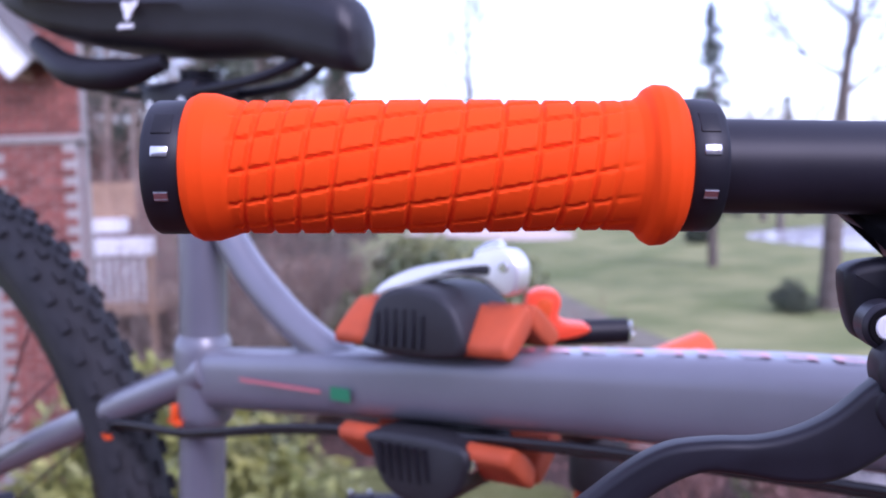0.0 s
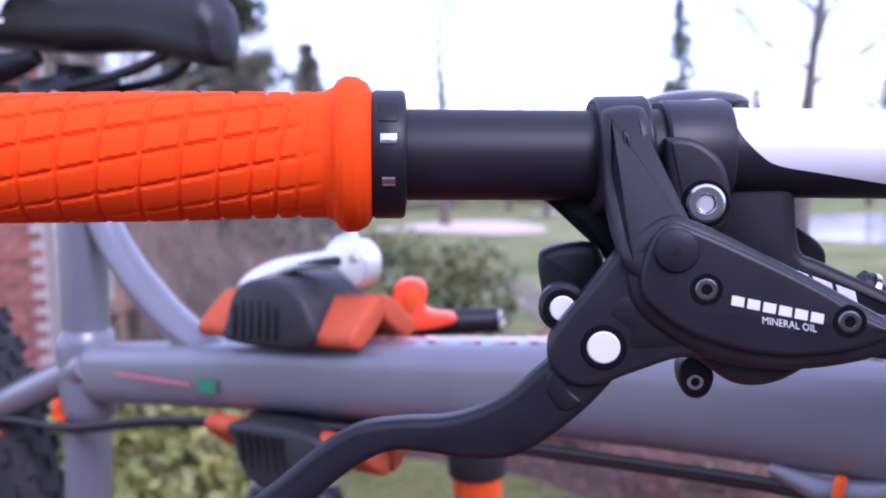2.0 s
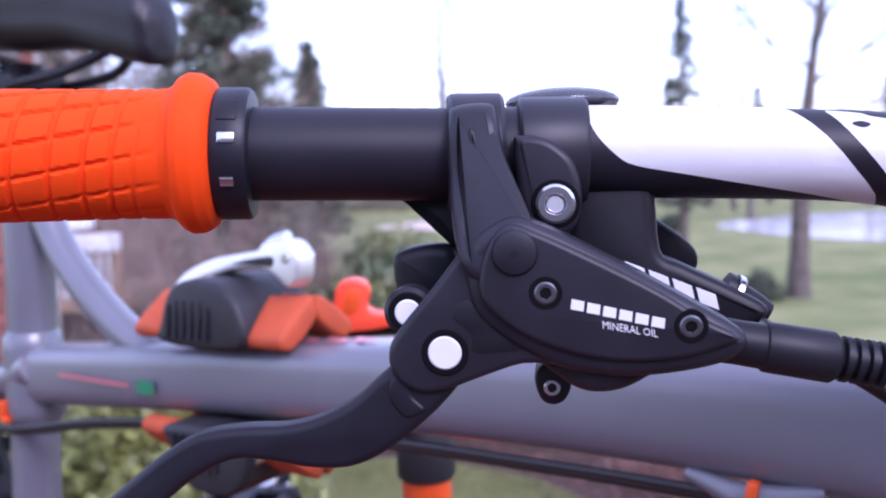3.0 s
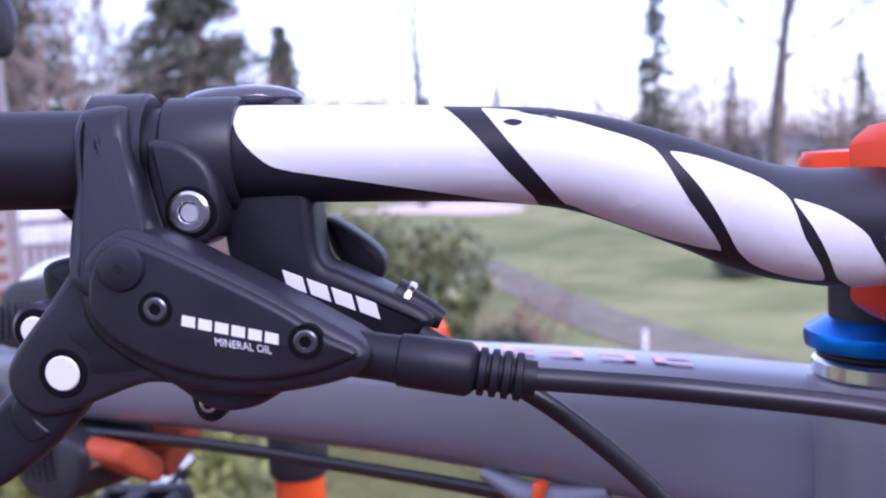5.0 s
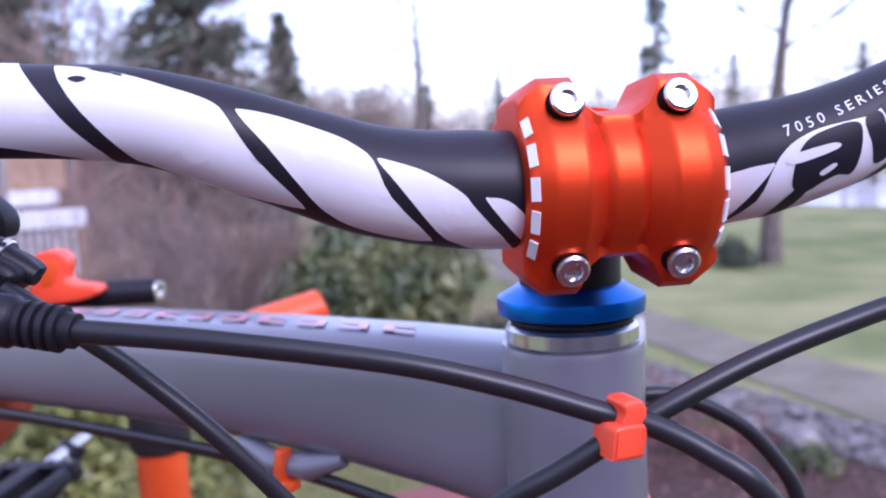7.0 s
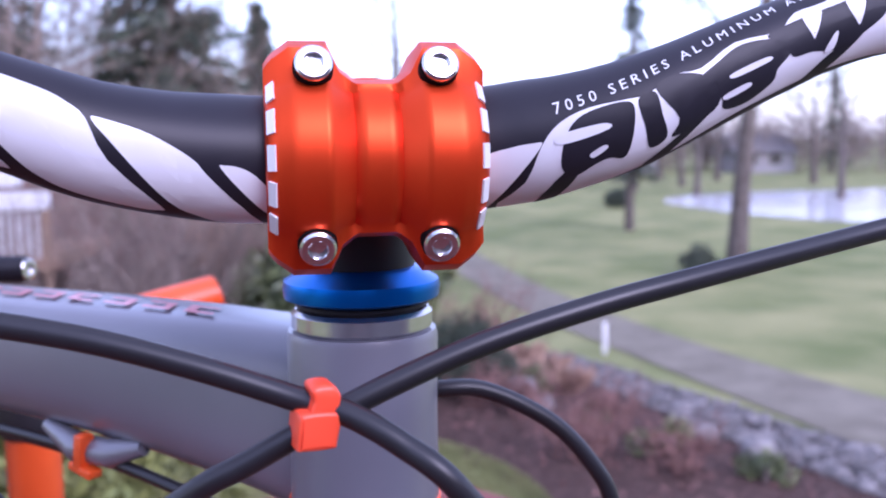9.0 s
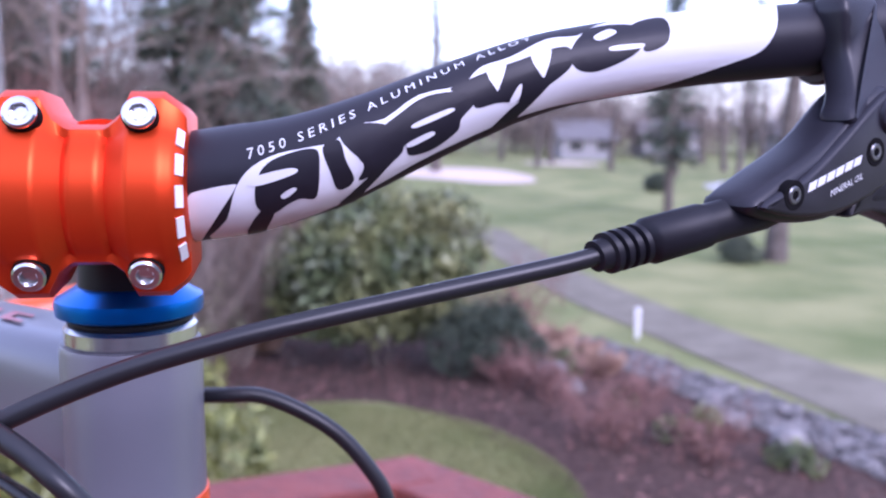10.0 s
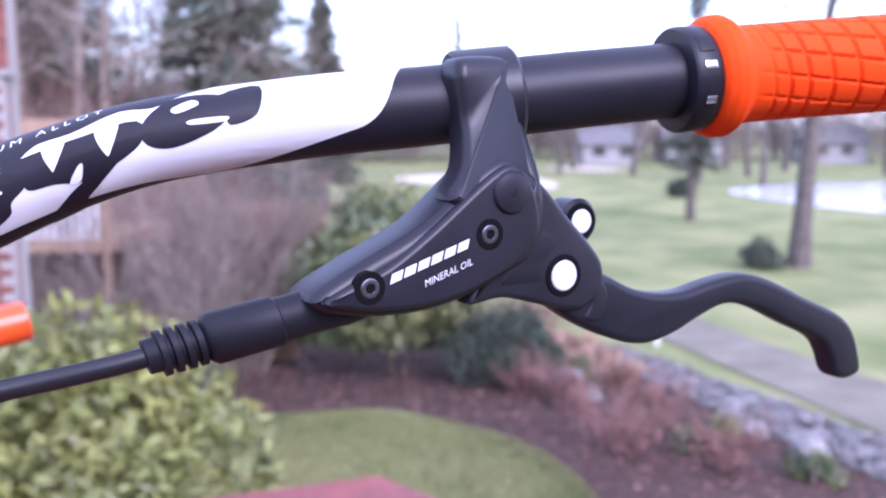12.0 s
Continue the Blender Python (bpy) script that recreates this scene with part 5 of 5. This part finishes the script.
def bare_bush(name, center, r, h, n, material, label, group=""):
    """A leafless shrub: many thin stems that fork."""
    ob = empty(name, label, "shrub", group, at=(center[0], center[1], GZ))
    ob.matrix_world = Matrix()
    segs = []
    for i in range(n):
        a = rng.uniform(0, 2 * math.pi)
        q = r * 0.75 * math.sqrt(rng.random())
        twigs(segs, (center[0] + q * math.cos(a), center[1] + q * math.sin(a), GZ), (0.5 * math.cos(a), 0.5 * math.sin(a), 1.0), h * rng.uniform(0.5, 0.85), 0.014, 2, 0.5, 4)
    stick_mesh("twig_mass", segs, material, ob, kind="stuff", sides=3)
    m = int(900 * h * r)
    P, d = lumpy(m, (center[0], center[1], GZ + h * 0.5), (r * 1.25, r * 1.1, h * 0.62), 18, 0.4, 0.6)
    P[:, 2] = np.maximum(P[:, 2], GZ + 0.05)
    A = unit(d * 0.5 + rng.normal(size=(m, 3)) * 0.6 + np.array((0, 0, 0.4)))
    B = unit(np.cross(A, rng.normal(size=(m, 3))))
    size = rng.uniform(0.05, 0.12, (m, 1))
    quads("twig_spray", P, A * size, B * size * 0.16, material, ob, kind="stuff")
    for i in range(3):
        a = 2.1 * i
        bm = bmesh.new()
        tube(bm, [(center[0] + 0.1 * math.cos(a), center[1] + 0.1 * math.sin(a), GZ), (center[0] + r * 0.4 * math.cos(a), center[1] + r * 0.4 * math.sin(a), GZ + h * 0.6)], [0.03, 0.012], 6)
        part("stem", bm, material, ob)
    return ob


# ---- shrubs and beds ----
bush("yellow_shrub", (-2.30, 6.4, -2.50), (1.6, 1.3, 1.8), 10000, 0.085, M_LEAFY, "yellow-green broad-leaved shrub below the deck", "shrub", 26)
bush("rhododendron", (-0.55, 15.6, -2.72), (2.4, 1.6, 2.2), 17000, 0.13, M_LEAF, "large dark green rhododendron in the mulch bed", "shrub", 30)
bush("juniper", (1.35, 15.0, -3.85), (1.25, 0.9, 1.05), 7000, 0.09, M_CONIFER, "low dark evergreen shrub beside the rhododendron", "shrub", 16, aspect=0.2)
for x, y, r, h, n, mt in ((-3.55, 15.6, 0.9, 2.8, 60, M_TWIG), (-4.15, 12.9, 0.75, 2.9, 50, M_TWIG), (-4.1, 16.2, 1.3, 3.4, 80, M_TWIG), (-5.8, 16.6, 1.5, 3.5, 80, M_TWIGRED), (-7.6, 17.0, 1.6, 3.4, 70, M_TWIG)):
    bare_bush("bare_shrub", (x, y), r, h, n, mt, "leafless brown hedge shrub", "bare hedge shrubs")
for x, y, r, h, n in ((1.85, 16.4, 0.45, 1.5, 28), (2.3, 13.6, 0.4, 0.7, 14), (1.7, 14.3, 0.4, 0.6, 12), (3.4, 12.8, 0.4, 0.7, 14), (2.8, 11.6, 0.5, 0.8, 16), (3.9, 11.0, 0.4, 0.7, 12)):
    bare_bush("red_shrub", (x, y), r, h, n, M_TWIGRED, "small reddish leafless shrub in the mulch", "red shrubs")
for x, y, s in ((2.75, 15.3, 0.42), (3.3, 13.0, 0.36), (3.95, 11.6, 0.5), (4.9, 10.6, 0.4)):
    bush("low_shrub", (x, y, GZ + s * 0.5), (s, s, s * 0.8), 700, 0.06, M_LEAF, "low green shrub in the mulch bed", "shrub", 8, "low bed shrubs")


def grass_clump(name, center, r, h, n, label):
    ob = empty(name, label, "ornamental grass", at=(center[0], center[1], GZ))
    ob.matrix_world = Matrix()
    segs = []
    for i in range(n):
        a, q = rng.uniform(0, 2 * math.pi), r * 0.4 * math.sqrt(rng.random())
        b = np.array((center[0] + q * math.cos(a), center[1] + q * math.sin(a), GZ))
        e = b + np.array((r * math.cos(a) * rng.random(), r * math.sin(a) * rng.random(), h * rng.uniform(0.6, 1.0)))
        segs.append((b, e, 0.012, 0.02 if rng.random() < 0.4 else 0.004))
    stick_mesh("blades", segs, M_PAMPAS, ob, kind="stuff", sides=3)
grass_clump("pampas_grass", (-2.75, 16.9), 0.7, 3.1, 600, "tall dry pinkish ornamental grass")
for x, y, r in ((2.75, 16.9, 0.55), (3.05, 15.9, 0.5), (3.35, 15.0, 0.4)):
    grass_clump("dry_grass", (x, y), r, 0.45, 200, "low clump of dry tan grass")


def scatter_rocks():
    """The rocky drainage strip between bed and lawn."""
    vs, fs = [], []
    ico = bmesh.new()
    bmesh.ops.create_icosphere(ico, subdivisions=1, radius=1.0)
    base = np.array([v.co for v in ico.verts])
    tri = np.array([[v.index for v in f.verts] for f in ico.faces])
    ico.free()
    for i in range(3000):
        t = rng.random() ** 0.8
        y = 17.6 - 11.0 * t
        xa = np.interp(y, [6, 9, 11, 15.6, 17.6], [8.0, 6.5, 5.55, 3.65, 3.1])
        xb = np.interp(y, [6, 8.5, 12.0, 17.2, 17.6], [9.6, 8.4, 6.6, 4.05, 3.5])
        x = xa + (xb - xa) * rng.random()
        s = rng.uniform(0.025, 0.075) * (1.7 if rng.random() < 0.12 else 1)
        R = np.linalg.qr(rng.normal(size=(3, 3)))[0]
        p = (base * (1 + rng.normal(size=(len(base), 1)) * 0.12)) @ R * s * np.array((1.2, 1.0, 0.65)) + np.array((x, y, GZ + 0.03 + s * 0.3))
        fs += (tri + len(vs)).tolist()
        vs += p.tolist()
    me = bpy.data.meshes.new("river_rocks")
    me.from_pydata(vs, [], fs)
    me.materials.append(M_ROCK)
    return tagged(new("river_rocks", me), "grey and white river rocks in a drainage strip", "rocks", kind="stuff")


scatter_rocks()
for x, y, s in ((2.45, 14.6, 0.33), (4.75, 12.3, 0.22), (5.2, 11.4, 0.26), (2.7, 14.1, 0.2)):
    bm = bmesh.new()
    bmesh.ops.create_icosphere(bm, subdivisions=3, radius=s)
    for v in bm.verts:
        v.co = Vector((x, y, GZ + s * 0.45)) + v.co * (1 + 0.25 * noise.noise(v.co * 4 / s * 0.35))
        v.co.z = GZ + (v.co.z - GZ) * 0.8
    tagged(part("boulder", bm, M_ROCK), "rounded grey boulder in the bed", "rock", "bed boulders")
# leaf litter and clods on the mulch
n = 5000
P = np.stack([rng.uniform(-7, 6.5, n), rng.uniform(7, 17, n), np.full(n, GZ + 0.05)], 1)
edge = np.interp(P[:, 1], [6, 9, 11, 15.6, 17.6], [8.0, 6.5, 5.55, 3.65, 3.1])
lawn = ((P[:, 0] + 1.2) / 3.6) ** 2 + ((P[:, 1] - 9.6) / 3.9) ** 2 > 1.0
P = P[(P[:, 0] < edge) & lawn]
A = unit(rng.normal(size=P.shape) * np.array((1, 1, 0.4)))
B = unit(np.cross(A, rng.normal(size=P.shape)))
S = rng.uniform(0.02, 0.06, (len(P), 1))
tagged(quads("leaf_litter", P, A * S, B * S * 0.6, M_TWIGRED), "brown leaf litter on the mulch", "leaf litter", kind="stuff")
# grass blades on the near lawns
n = 60000
P = np.stack([rng.uniform(-5, 2.2, n), rng.uniform(8.5, 13.4, n), np.full(n, GZ + 0.07)], 1)
P = P[((P[:, 0] + 1.2) / 3.3) ** 2 + ((P[:, 1] - 9.6) / 3.7) ** 2 < 1.0]
A = unit(rng.normal(size=P.shape) * np.array((0.5, 0.5, 0.2)) + np.array((0, 0, 0.9)))
B = unit(np.cross(A, rng.normal(size=P.shape)))
tagged(quads("grass", P, A * 0.035, B * 0.010, M_LAWN), "short winter grass", "grass", kind="stuff")
bm = bmesh.new()
box(bm, (4.60, 17.66, GZ), (4.69, 17.75, GZ + 0.64), None, 0.015)
tagged(part("marker_post", bm, M_TRIM), "short white marker post on the grass beside the path", "post")

# ---- trees ----
bare_tree("bare_tree", (11.6, 28.0, GZ), 11.5, 0.30, "big leafless tree with a leaning trunk on the lawn", depth=4, lean=(1.1, 0), limbs=9, first=0.55, spread=0.5, bend=-0.25, reach=0.22)
bush("low_shrub", (10.2, 27.6, GZ + 0.4), (0.9, 0.7, 0.75), 1500, 0.10, M_CONIFER, "round dark shrub at the foot of the leaning tree", "shrub", 10)
bare_tree("bare_tree", (1.9, 76.4, GZ), 21, 0.38, "slim leafless tree by the sand bunker", depth=4, limbs=16, first=0.3, spread=0.4, reach=0.13)
conifer("spire_conifer", (12.0, 41.8, GZ), 12.0, 1.75, 2000, "tall thin conifer with sparse boughs", first=0.2)
conifer("conifer", (-6.4, 30.0, GZ), 17.0, 3.4, 30000, "large dark conifer behind the hedge", first=0.05, group="garden conifers")
conifer("conifer", (-15.4, 37.0, GZ), 19.0, 4.4, 28000, "large dark conifer behind the bare trees", first=0.05, group="garden conifers")
conifer("conifer", (-5.6, 46.0, GZ), 11.0, 2.3, 8000, "open conifer with gaps between its boughs", first=0.15, group="garden conifers")
conifer("conifer", (-20.0, 45.0, GZ), 17.0, 4.4, 20000, "tall conifer at the garden's end", first=0.05, group="garden conifers")
bush("low_shrub", (-7.2, 27.0, -3.0), (3.0, 1.6, 1.7), 7000, 0.16, M_CONIFER, "dark evergreen undergrowth below the conifers", "shrub", 22)
bush("low_shrub", (-9.5, 29.0, -3.3), (2.5, 1.6, 1.5), 5000, 0.16, M_LEAF, "dull green undergrowth below the bare trees", "shrub", 18)
for x, y, h, r in ((-9.6, 26.5, 11, 0.20), (-11.2, 28.5, 12, 0.18), (-7.9, 31, 12, 0.16), (-13.4, 30, 11, 0.17)):
    bare_tree("bare_tree", (x, y, GZ), h, r, "pale leafless garden tree with dense twigs", M_TWIG, 4, (rng.uniform(-0.6, 0.6), 0), 9, 0.45, 0.25, 4, "pale bare trees")
for x, y, r, h in ((-11.8, 24.5, 1.6, 4.4), (-9.2, 23.0, 1.3, 3.2), (-10.4, 24.0, 1.5, 4.6)):
    bare_bush("red_shrub", (x, y), r, h, 60, M_TWIGRED, "tall reddish leafless shrub", "tall red shrubs")
for x, y, h, r in ((24, 66, 8.5, 0.24), (21, 72, 9, 0.24), (27, 78, 9, 0.26), (17.5, 80, 9, 0.26), (32, 60, 9, 0.25), (14, 92, 9.5, 0.26), (9.5, 98, 9, 0.26), (34, 88, 9, 0.3), (11.5, 84, 8.5, 0.24), (29.5, 92, 9, 0.3), (40, 80, 9, 0.3)):
    bare_tree("bare_tree", (x, y, GZ), h, r, "leafless tree across the fairway", M_BARK, 4, (rng.uniform(-0.8, 0.8), 0), 9, 0.45, 0.3, 4, "fairway trees")
bush("low_shrub", (15.6, 56, GZ + 0.6), (1.2, 1.0, 1.1), 1500, 0.16, M_CONIFER, "dark shrub at the edge of the pond", "shrub", 8)


def sprays(count, a0, a1, d0, d1, h0, h1, m, size, wide):
    """Rounded masses of fine twig sprays, spread over a sector of the distance."""
    PP, AA, BB = [], [], []
    for i in range(count):
        ang, D, h = rng.uniform(a0, a1), rng.uniform(d0, d1), rng.uniform(h0, h1)
        c = np.array((math.sin(ang) * D, math.cos(ang) * D, GZ + h * 0.48))
        d = unit(rng.normal(size=(m, 3))) * rng.random((m, 1)) ** 0.45
        PP.append(c + d * np.array((h * wide, h * wide, h * 0.5)) + rng.normal(size=(m, 3)) * h * 0.03)
        AA.append(unit(d * 0.6 + rng.normal(size=(m, 3)) * 0.6 + np.array((0, 0, 0.45))) * rng.uniform(0.5, 1.3, (m, 1)) * size)
        BB.append(unit(rng.normal(size=(m, 3))) * rng.uniform(0.2, 0.5, (m, 1)) * size)
    P = np.concatenate(PP)
    P[:, 2] = np.maximum(P[:, 2], GZ + 0.2)
    return P, np.concatenate(AA), np.concatenate(BB)


def far_woods():
    tagged(quads("far_woods", *sprays(170, -0.62, 0.30, 105, 150, 7.5, 12.0, 420, 0.34, 0.36), M_TWIG), "distant belt of leafless woods", "woods", kind="stuff")
    tagged(quads("far_woods", *sprays(60, -0.20, 0.035, 105, 140, 12.0, 15.5, 520, 0.34, 0.30), M_TWIG), "taller stand of distant leafless woods", "woods", kind="stuff")
    tagged(quads("far_woods", *sprays(90, 0.12, 0.75, 112, 150, 6.0, 9.0, 420, 0.32, 0.4), M_TWIG), "distant low woods beyond the pond", "woods", kind="stuff")
    tagged(quads("garden_woods", *sprays(34, -0.62, -0.17, 36, 58, 9.0, 14.0, 2400, 0.16, 0.26), M_TWIG), "dense leafless woods at the garden's end", "woods", kind="stuff")


far_woods()
for x, y, h in ((-12, 112, 13), (4, 118, 12), (14, 125, 14), (33, 120, 15), (44, 118, 14), (-28, 115, 16), (52, 100, 13)):
    conifer("far_conifer", (x, y, GZ), h, 2.4, 520, "distant dark conifer above the woods", first=0.1, group="far conifers", size=0.4)


def far_house(x, y, w, h, label):
    ob = empty("house", label, "house", "far houses", at=(x, y, GZ))
    ob.matrix_world = Matrix()
    bm = bmesh.new()
    box(bm, (x - w / 2, y, GZ), (x + w / 2, y + 7, GZ + h))
    wall = part("wall", bm, M_HOUSEW, ob, smooth=False)
    bm = bmesh.new()
    r = [bm.verts.new(p) for p in ((x - w / 2 - 0.4, y - 0.5, GZ + h), (x + w / 2 + 0.4, y - 0.5, GZ + h), (x + w / 2 + 0.4, y + 7.5, GZ + h), (x - w / 2 - 0.4, y + 7.5, GZ + h), (x - w / 2 - 0.4, y + 3.5, GZ + h + 2.2), (x + w / 2 + 0.4, y + 3.5, GZ + h + 2.2))]
    for f in ((0, 1, 5, 4), (2, 3, 4, 5), (0, 4, 3), (1, 2, 5), (0, 3, 2, 1)):
        bm.faces.new([r[i] for i in f])
    part("roof", bm, M_ROOF, ob, smooth=False)
    for k in range(int(w / 3)):
        bm = bmesh.new()
        box(bm, (x - w / 2 + 1 + k * 3, y - 0.05, GZ + 1.0), (x - w / 2 + 2.4 + k * 3, y + 0.1, GZ + 2.3))
        part("window", bm, M_GLASS, ob, smooth=False)


far_house(19.5, 101, 6, 2.2, "distant pale house among the trees")
far_house(31, 108, 7, 2.3, "distant low pale house with a grey roof")
far_house(46, 104, 7, 2.4, "distant pale house beyond the pond")
# the pond is white by colour, in place of reflected sky
sheet("water", [(19.5, 60), (20.2, 52), (22, 47), (25, 43.5), (33, 42), (60, 42), (80, 60), (60, 72), (35, 70), (24, 66)], GZ + 0.03, M_WATER, "bright pond, the sky's reflection put into its near-white colour", "pond")
sheet("ground_sand", [(-4, 74), (1, 82), (6.5, 80), (9, 72), (8.6, 64), (5.2, 62.5), (2.5, 66), (-1.5, 70)], GZ + 0.04, M_SAND, "pale sand bunker", "bunker")
sheet("ground_sand_far", [(11, 92), (15, 95), (19, 91), (15.5, 87)], GZ + 0.04, M_SAND, "pale far sand bunker", "bunker")

# ---- brick house corner ----
HX, HY = -3.66, 8.1
bm = bmesh.new()
box(bm, (HX - 5, HY + 0.012, GZ), (HX - 0.012, HY + 0.22, 3.2))
wall = tagged(part("wall_brick", bm, M_MORTAR, smooth=False), "red brick house wall with pale mortar", "wall", kind="structure")
bm = bmesh.new()
box(bm, (0, 0, 0), (0.205, 0.05, 0.064), None, 0.003)
brick_me = bpy.data.meshes.new("brick")
bm.to_mesh(brick_me)
bm.free()
brick_me.materials.append(M_BRICK)
for row in range(62):
    z = -3.05 + row * 0.0745
    for c in range(4):
        x = HX - 0.205 - c * 0.2165 - (0.108 if row % 2 else 0)
        b = new("brick", brick_me)
        b.parent = wall
        b.location = (x, HY - 0.006 + 0.004 * math.sin(row * 3.1 + c * 5.7), z)
    if row % 2:
        b = new("brick", brick_me)
        b.parent = wall
        b.location = (HX - 0.098, HY - 0.006, z)
        b.scale = (0.48, 1, 1)
bm = bmesh.new()
box(bm, (HX - 0.9, HY - 0.16, 0.47), (HX + 0.05, HY + 0.1, 0.53), None, 0.008)
part("ledge", bm, M_MORTAR, wall, "pale stone ledge")
bm = bmesh.new()
box(bm, (HX - 0.85, HY - 0.13, GZ), (HX - 0.0, HY - 0.008, 0.47), None, 0.004)
part("lower_wall", bm, M_MORTAR, wall, "projecting lower brick wall")
for row in range(44):
    z = -2.82 + row * 0.0745
    for c in range(4):
        x = HX - 0.207 - c * 0.2165 - (0.108 if row % 2 else 0)
        if x < HX - 0.85:
            continue
        b = new("brick", brick_me)
        b.parent = wall
        b.location = (x, HY - 0.142 + 0.004 * math.sin(row * 2.3 + c * 4.1), z)
bm = bmesh.new()
RK = Matrix.Translation((HX - 0.36, HY - 0.45, 1.0)) @ pose(0, 0, 0, 0, 50, 0)
box(bm, (-4.5, -0.05, -0.02), (0.0, 0.0, 0.27), RK, 0.01)
eave = tagged(part("roof_eave", bm, M_TRIM, smooth=False), "white painted sloping eave board at the roof edge", "eave", kind="structure")
bm = bmesh.new()
box(bm, (-4.5, 0.0, -0.01), (-0.03, 0.42, 0.03), RK)
part("soffit", bm, M_TAN, eave, "tan soffit board", smooth=False)
bm = bmesh.new()
box(bm, (-4.5, -0.12, 0.272), (0.05, 0.5, 0.32), RK)
part("roof_edge", bm, M_ROOF, eave, smooth=False)

# ---- neighbour's deck ----
nd = empty("garden_deck", "white railed deck with a tan screen, seen past the brick house", "deck", at=(-6, 14, GZ))
nd.matrix_world = Matrix()
bm = bmesh.new()
box(bm, (-8.5, 13.9, -1.02), (-4.95, 14.1, -0.74), None, 0.02)
part("top_rail", bm, M_TRIM, nd, "white top rail", smooth=False)
bm = bmesh.new()
box(bm, (-8.5, 14.0, -0.66), (-5.45, 14.4, -0.44), None, 0.02)
part("bench", bm, M_TRIM, nd, smooth=False)
for k in range(26):
    bm = bmesh.new()
    box(bm, (-8.4 + k * 0.135, 13.97, -1.75), (-8.355 + k * 0.135, 14.02, -1.0))
    part("baluster", bm, M_TRIM, nd, smooth=False)
for k in range(16):
    bm = bmesh.new()
    box(bm, (-8.3 + k * 0.185, 14.45, -0.44), (-8.125 + k * 0.185, 14.48, 0.14))
    part("board", bm, M_TAN, nd, smooth=False)
for x in (-8.4, -6.7, -5.0):
    bm = bmesh.new()
    box(bm, (x - 0.05, 13.94, GZ), (x + 0.05, 14.04, -0.95))
    part("post", bm, M_TAN, nd, smooth=False)
bm = bmesh.new()
box(bm, (-8.6, 13.9, -1.95), (-4.9, 17.0, -1.75))
part("platform", bm, M_TAN, nd, smooth=False)

# ---- the deck underfoot and its red rail ----
FZ = -1.6
DM = pose(0.09, 1.53, 0, 0, 0, 19.5)
bm = bmesh.new()
box(bm, (-4.6, -4.4, FZ - 0.25), (0.02, 0.0, FZ - 0.032), DM)
deck = tagged(part("floor", bm, M_REDWOOD, smooth=False), "red-stained wooden deck", "deck", kind="structure")
bm = bmesh.new()
box(bm, (0, 0, 0), (4.6, 0.135, 0.028), None, 0.003)
plank_me = bpy.data.meshes.new("plank")
bm.to_mesh(plank_me)
bm.free()
plank_me.materials.append(M_REDWOOD)
for k in range(31):
    p = new("plank", plank_me)
    p.parent = deck
    p.matrix_local = DM @ pose(-4.6, -4.36 + k * 0.14, FZ - 0.028)
rail = empty("deck_rail", "red-stained wooden deck railing with a flat cap", "railing", at=(0.09, 1.53, FZ))
rail.matrix_world = Matrix()
bm = bmesh.new()
box(bm, (-4.6, -0.14, -0.70), (0.0, 0.0, -0.662), DM, 0.006)
part("rail_cap", bm, M_REDWOOD, rail, smooth=False)
bm = bmesh.new()
box(bm, (-0.14, -3.6, -0.7025), (0.0, 0.012, -0.6645), DM @ pose(0.004, -0.004, 0, 0, 0, 26), 0.006)
part("rail_cap", bm, M_REDWOOD, rail, smooth=False)
for k in range(4):
    bm = bmesh.new()
    box(bm, (-0.115 - k * 1.4, -0.115, FZ - 0.03), (-0.025 - k * 1.4, -0.025, -0.70), DM)
    part("post", bm, M_REDWOOD, rail, smooth=False)
for k in range(34):
    bm = bmesh.new()
    box(bm, (-0.26 - k * 0.125, -0.09, FZ + 0.08), (-0.22 - k * 0.125, -0.05, -0.70), DM)
    part("baluster", bm, M_REDWOOD, rail, smooth=False)
bm = bmesh.new()
box(bm, (-4.6, -0.095, FZ + 0.05), (0.0, -0.045, FZ + 0.09), DM)
part("bottom_rail", bm, M_REDWOOD, rail, smooth=False)

# ---- unseen wall added behind the deck: keeps low sky off the front faces ----
bm = bmesh.new()
box(bm, (-9.0, -4.75, GZ), (5.0, -4.45, 1.4), DM)
tagged(part("wall_sky_block", bm, M_HOUSEB, smooth=False), "unseen plain wall added behind the deck to block low sky", "wall", kind="structure")
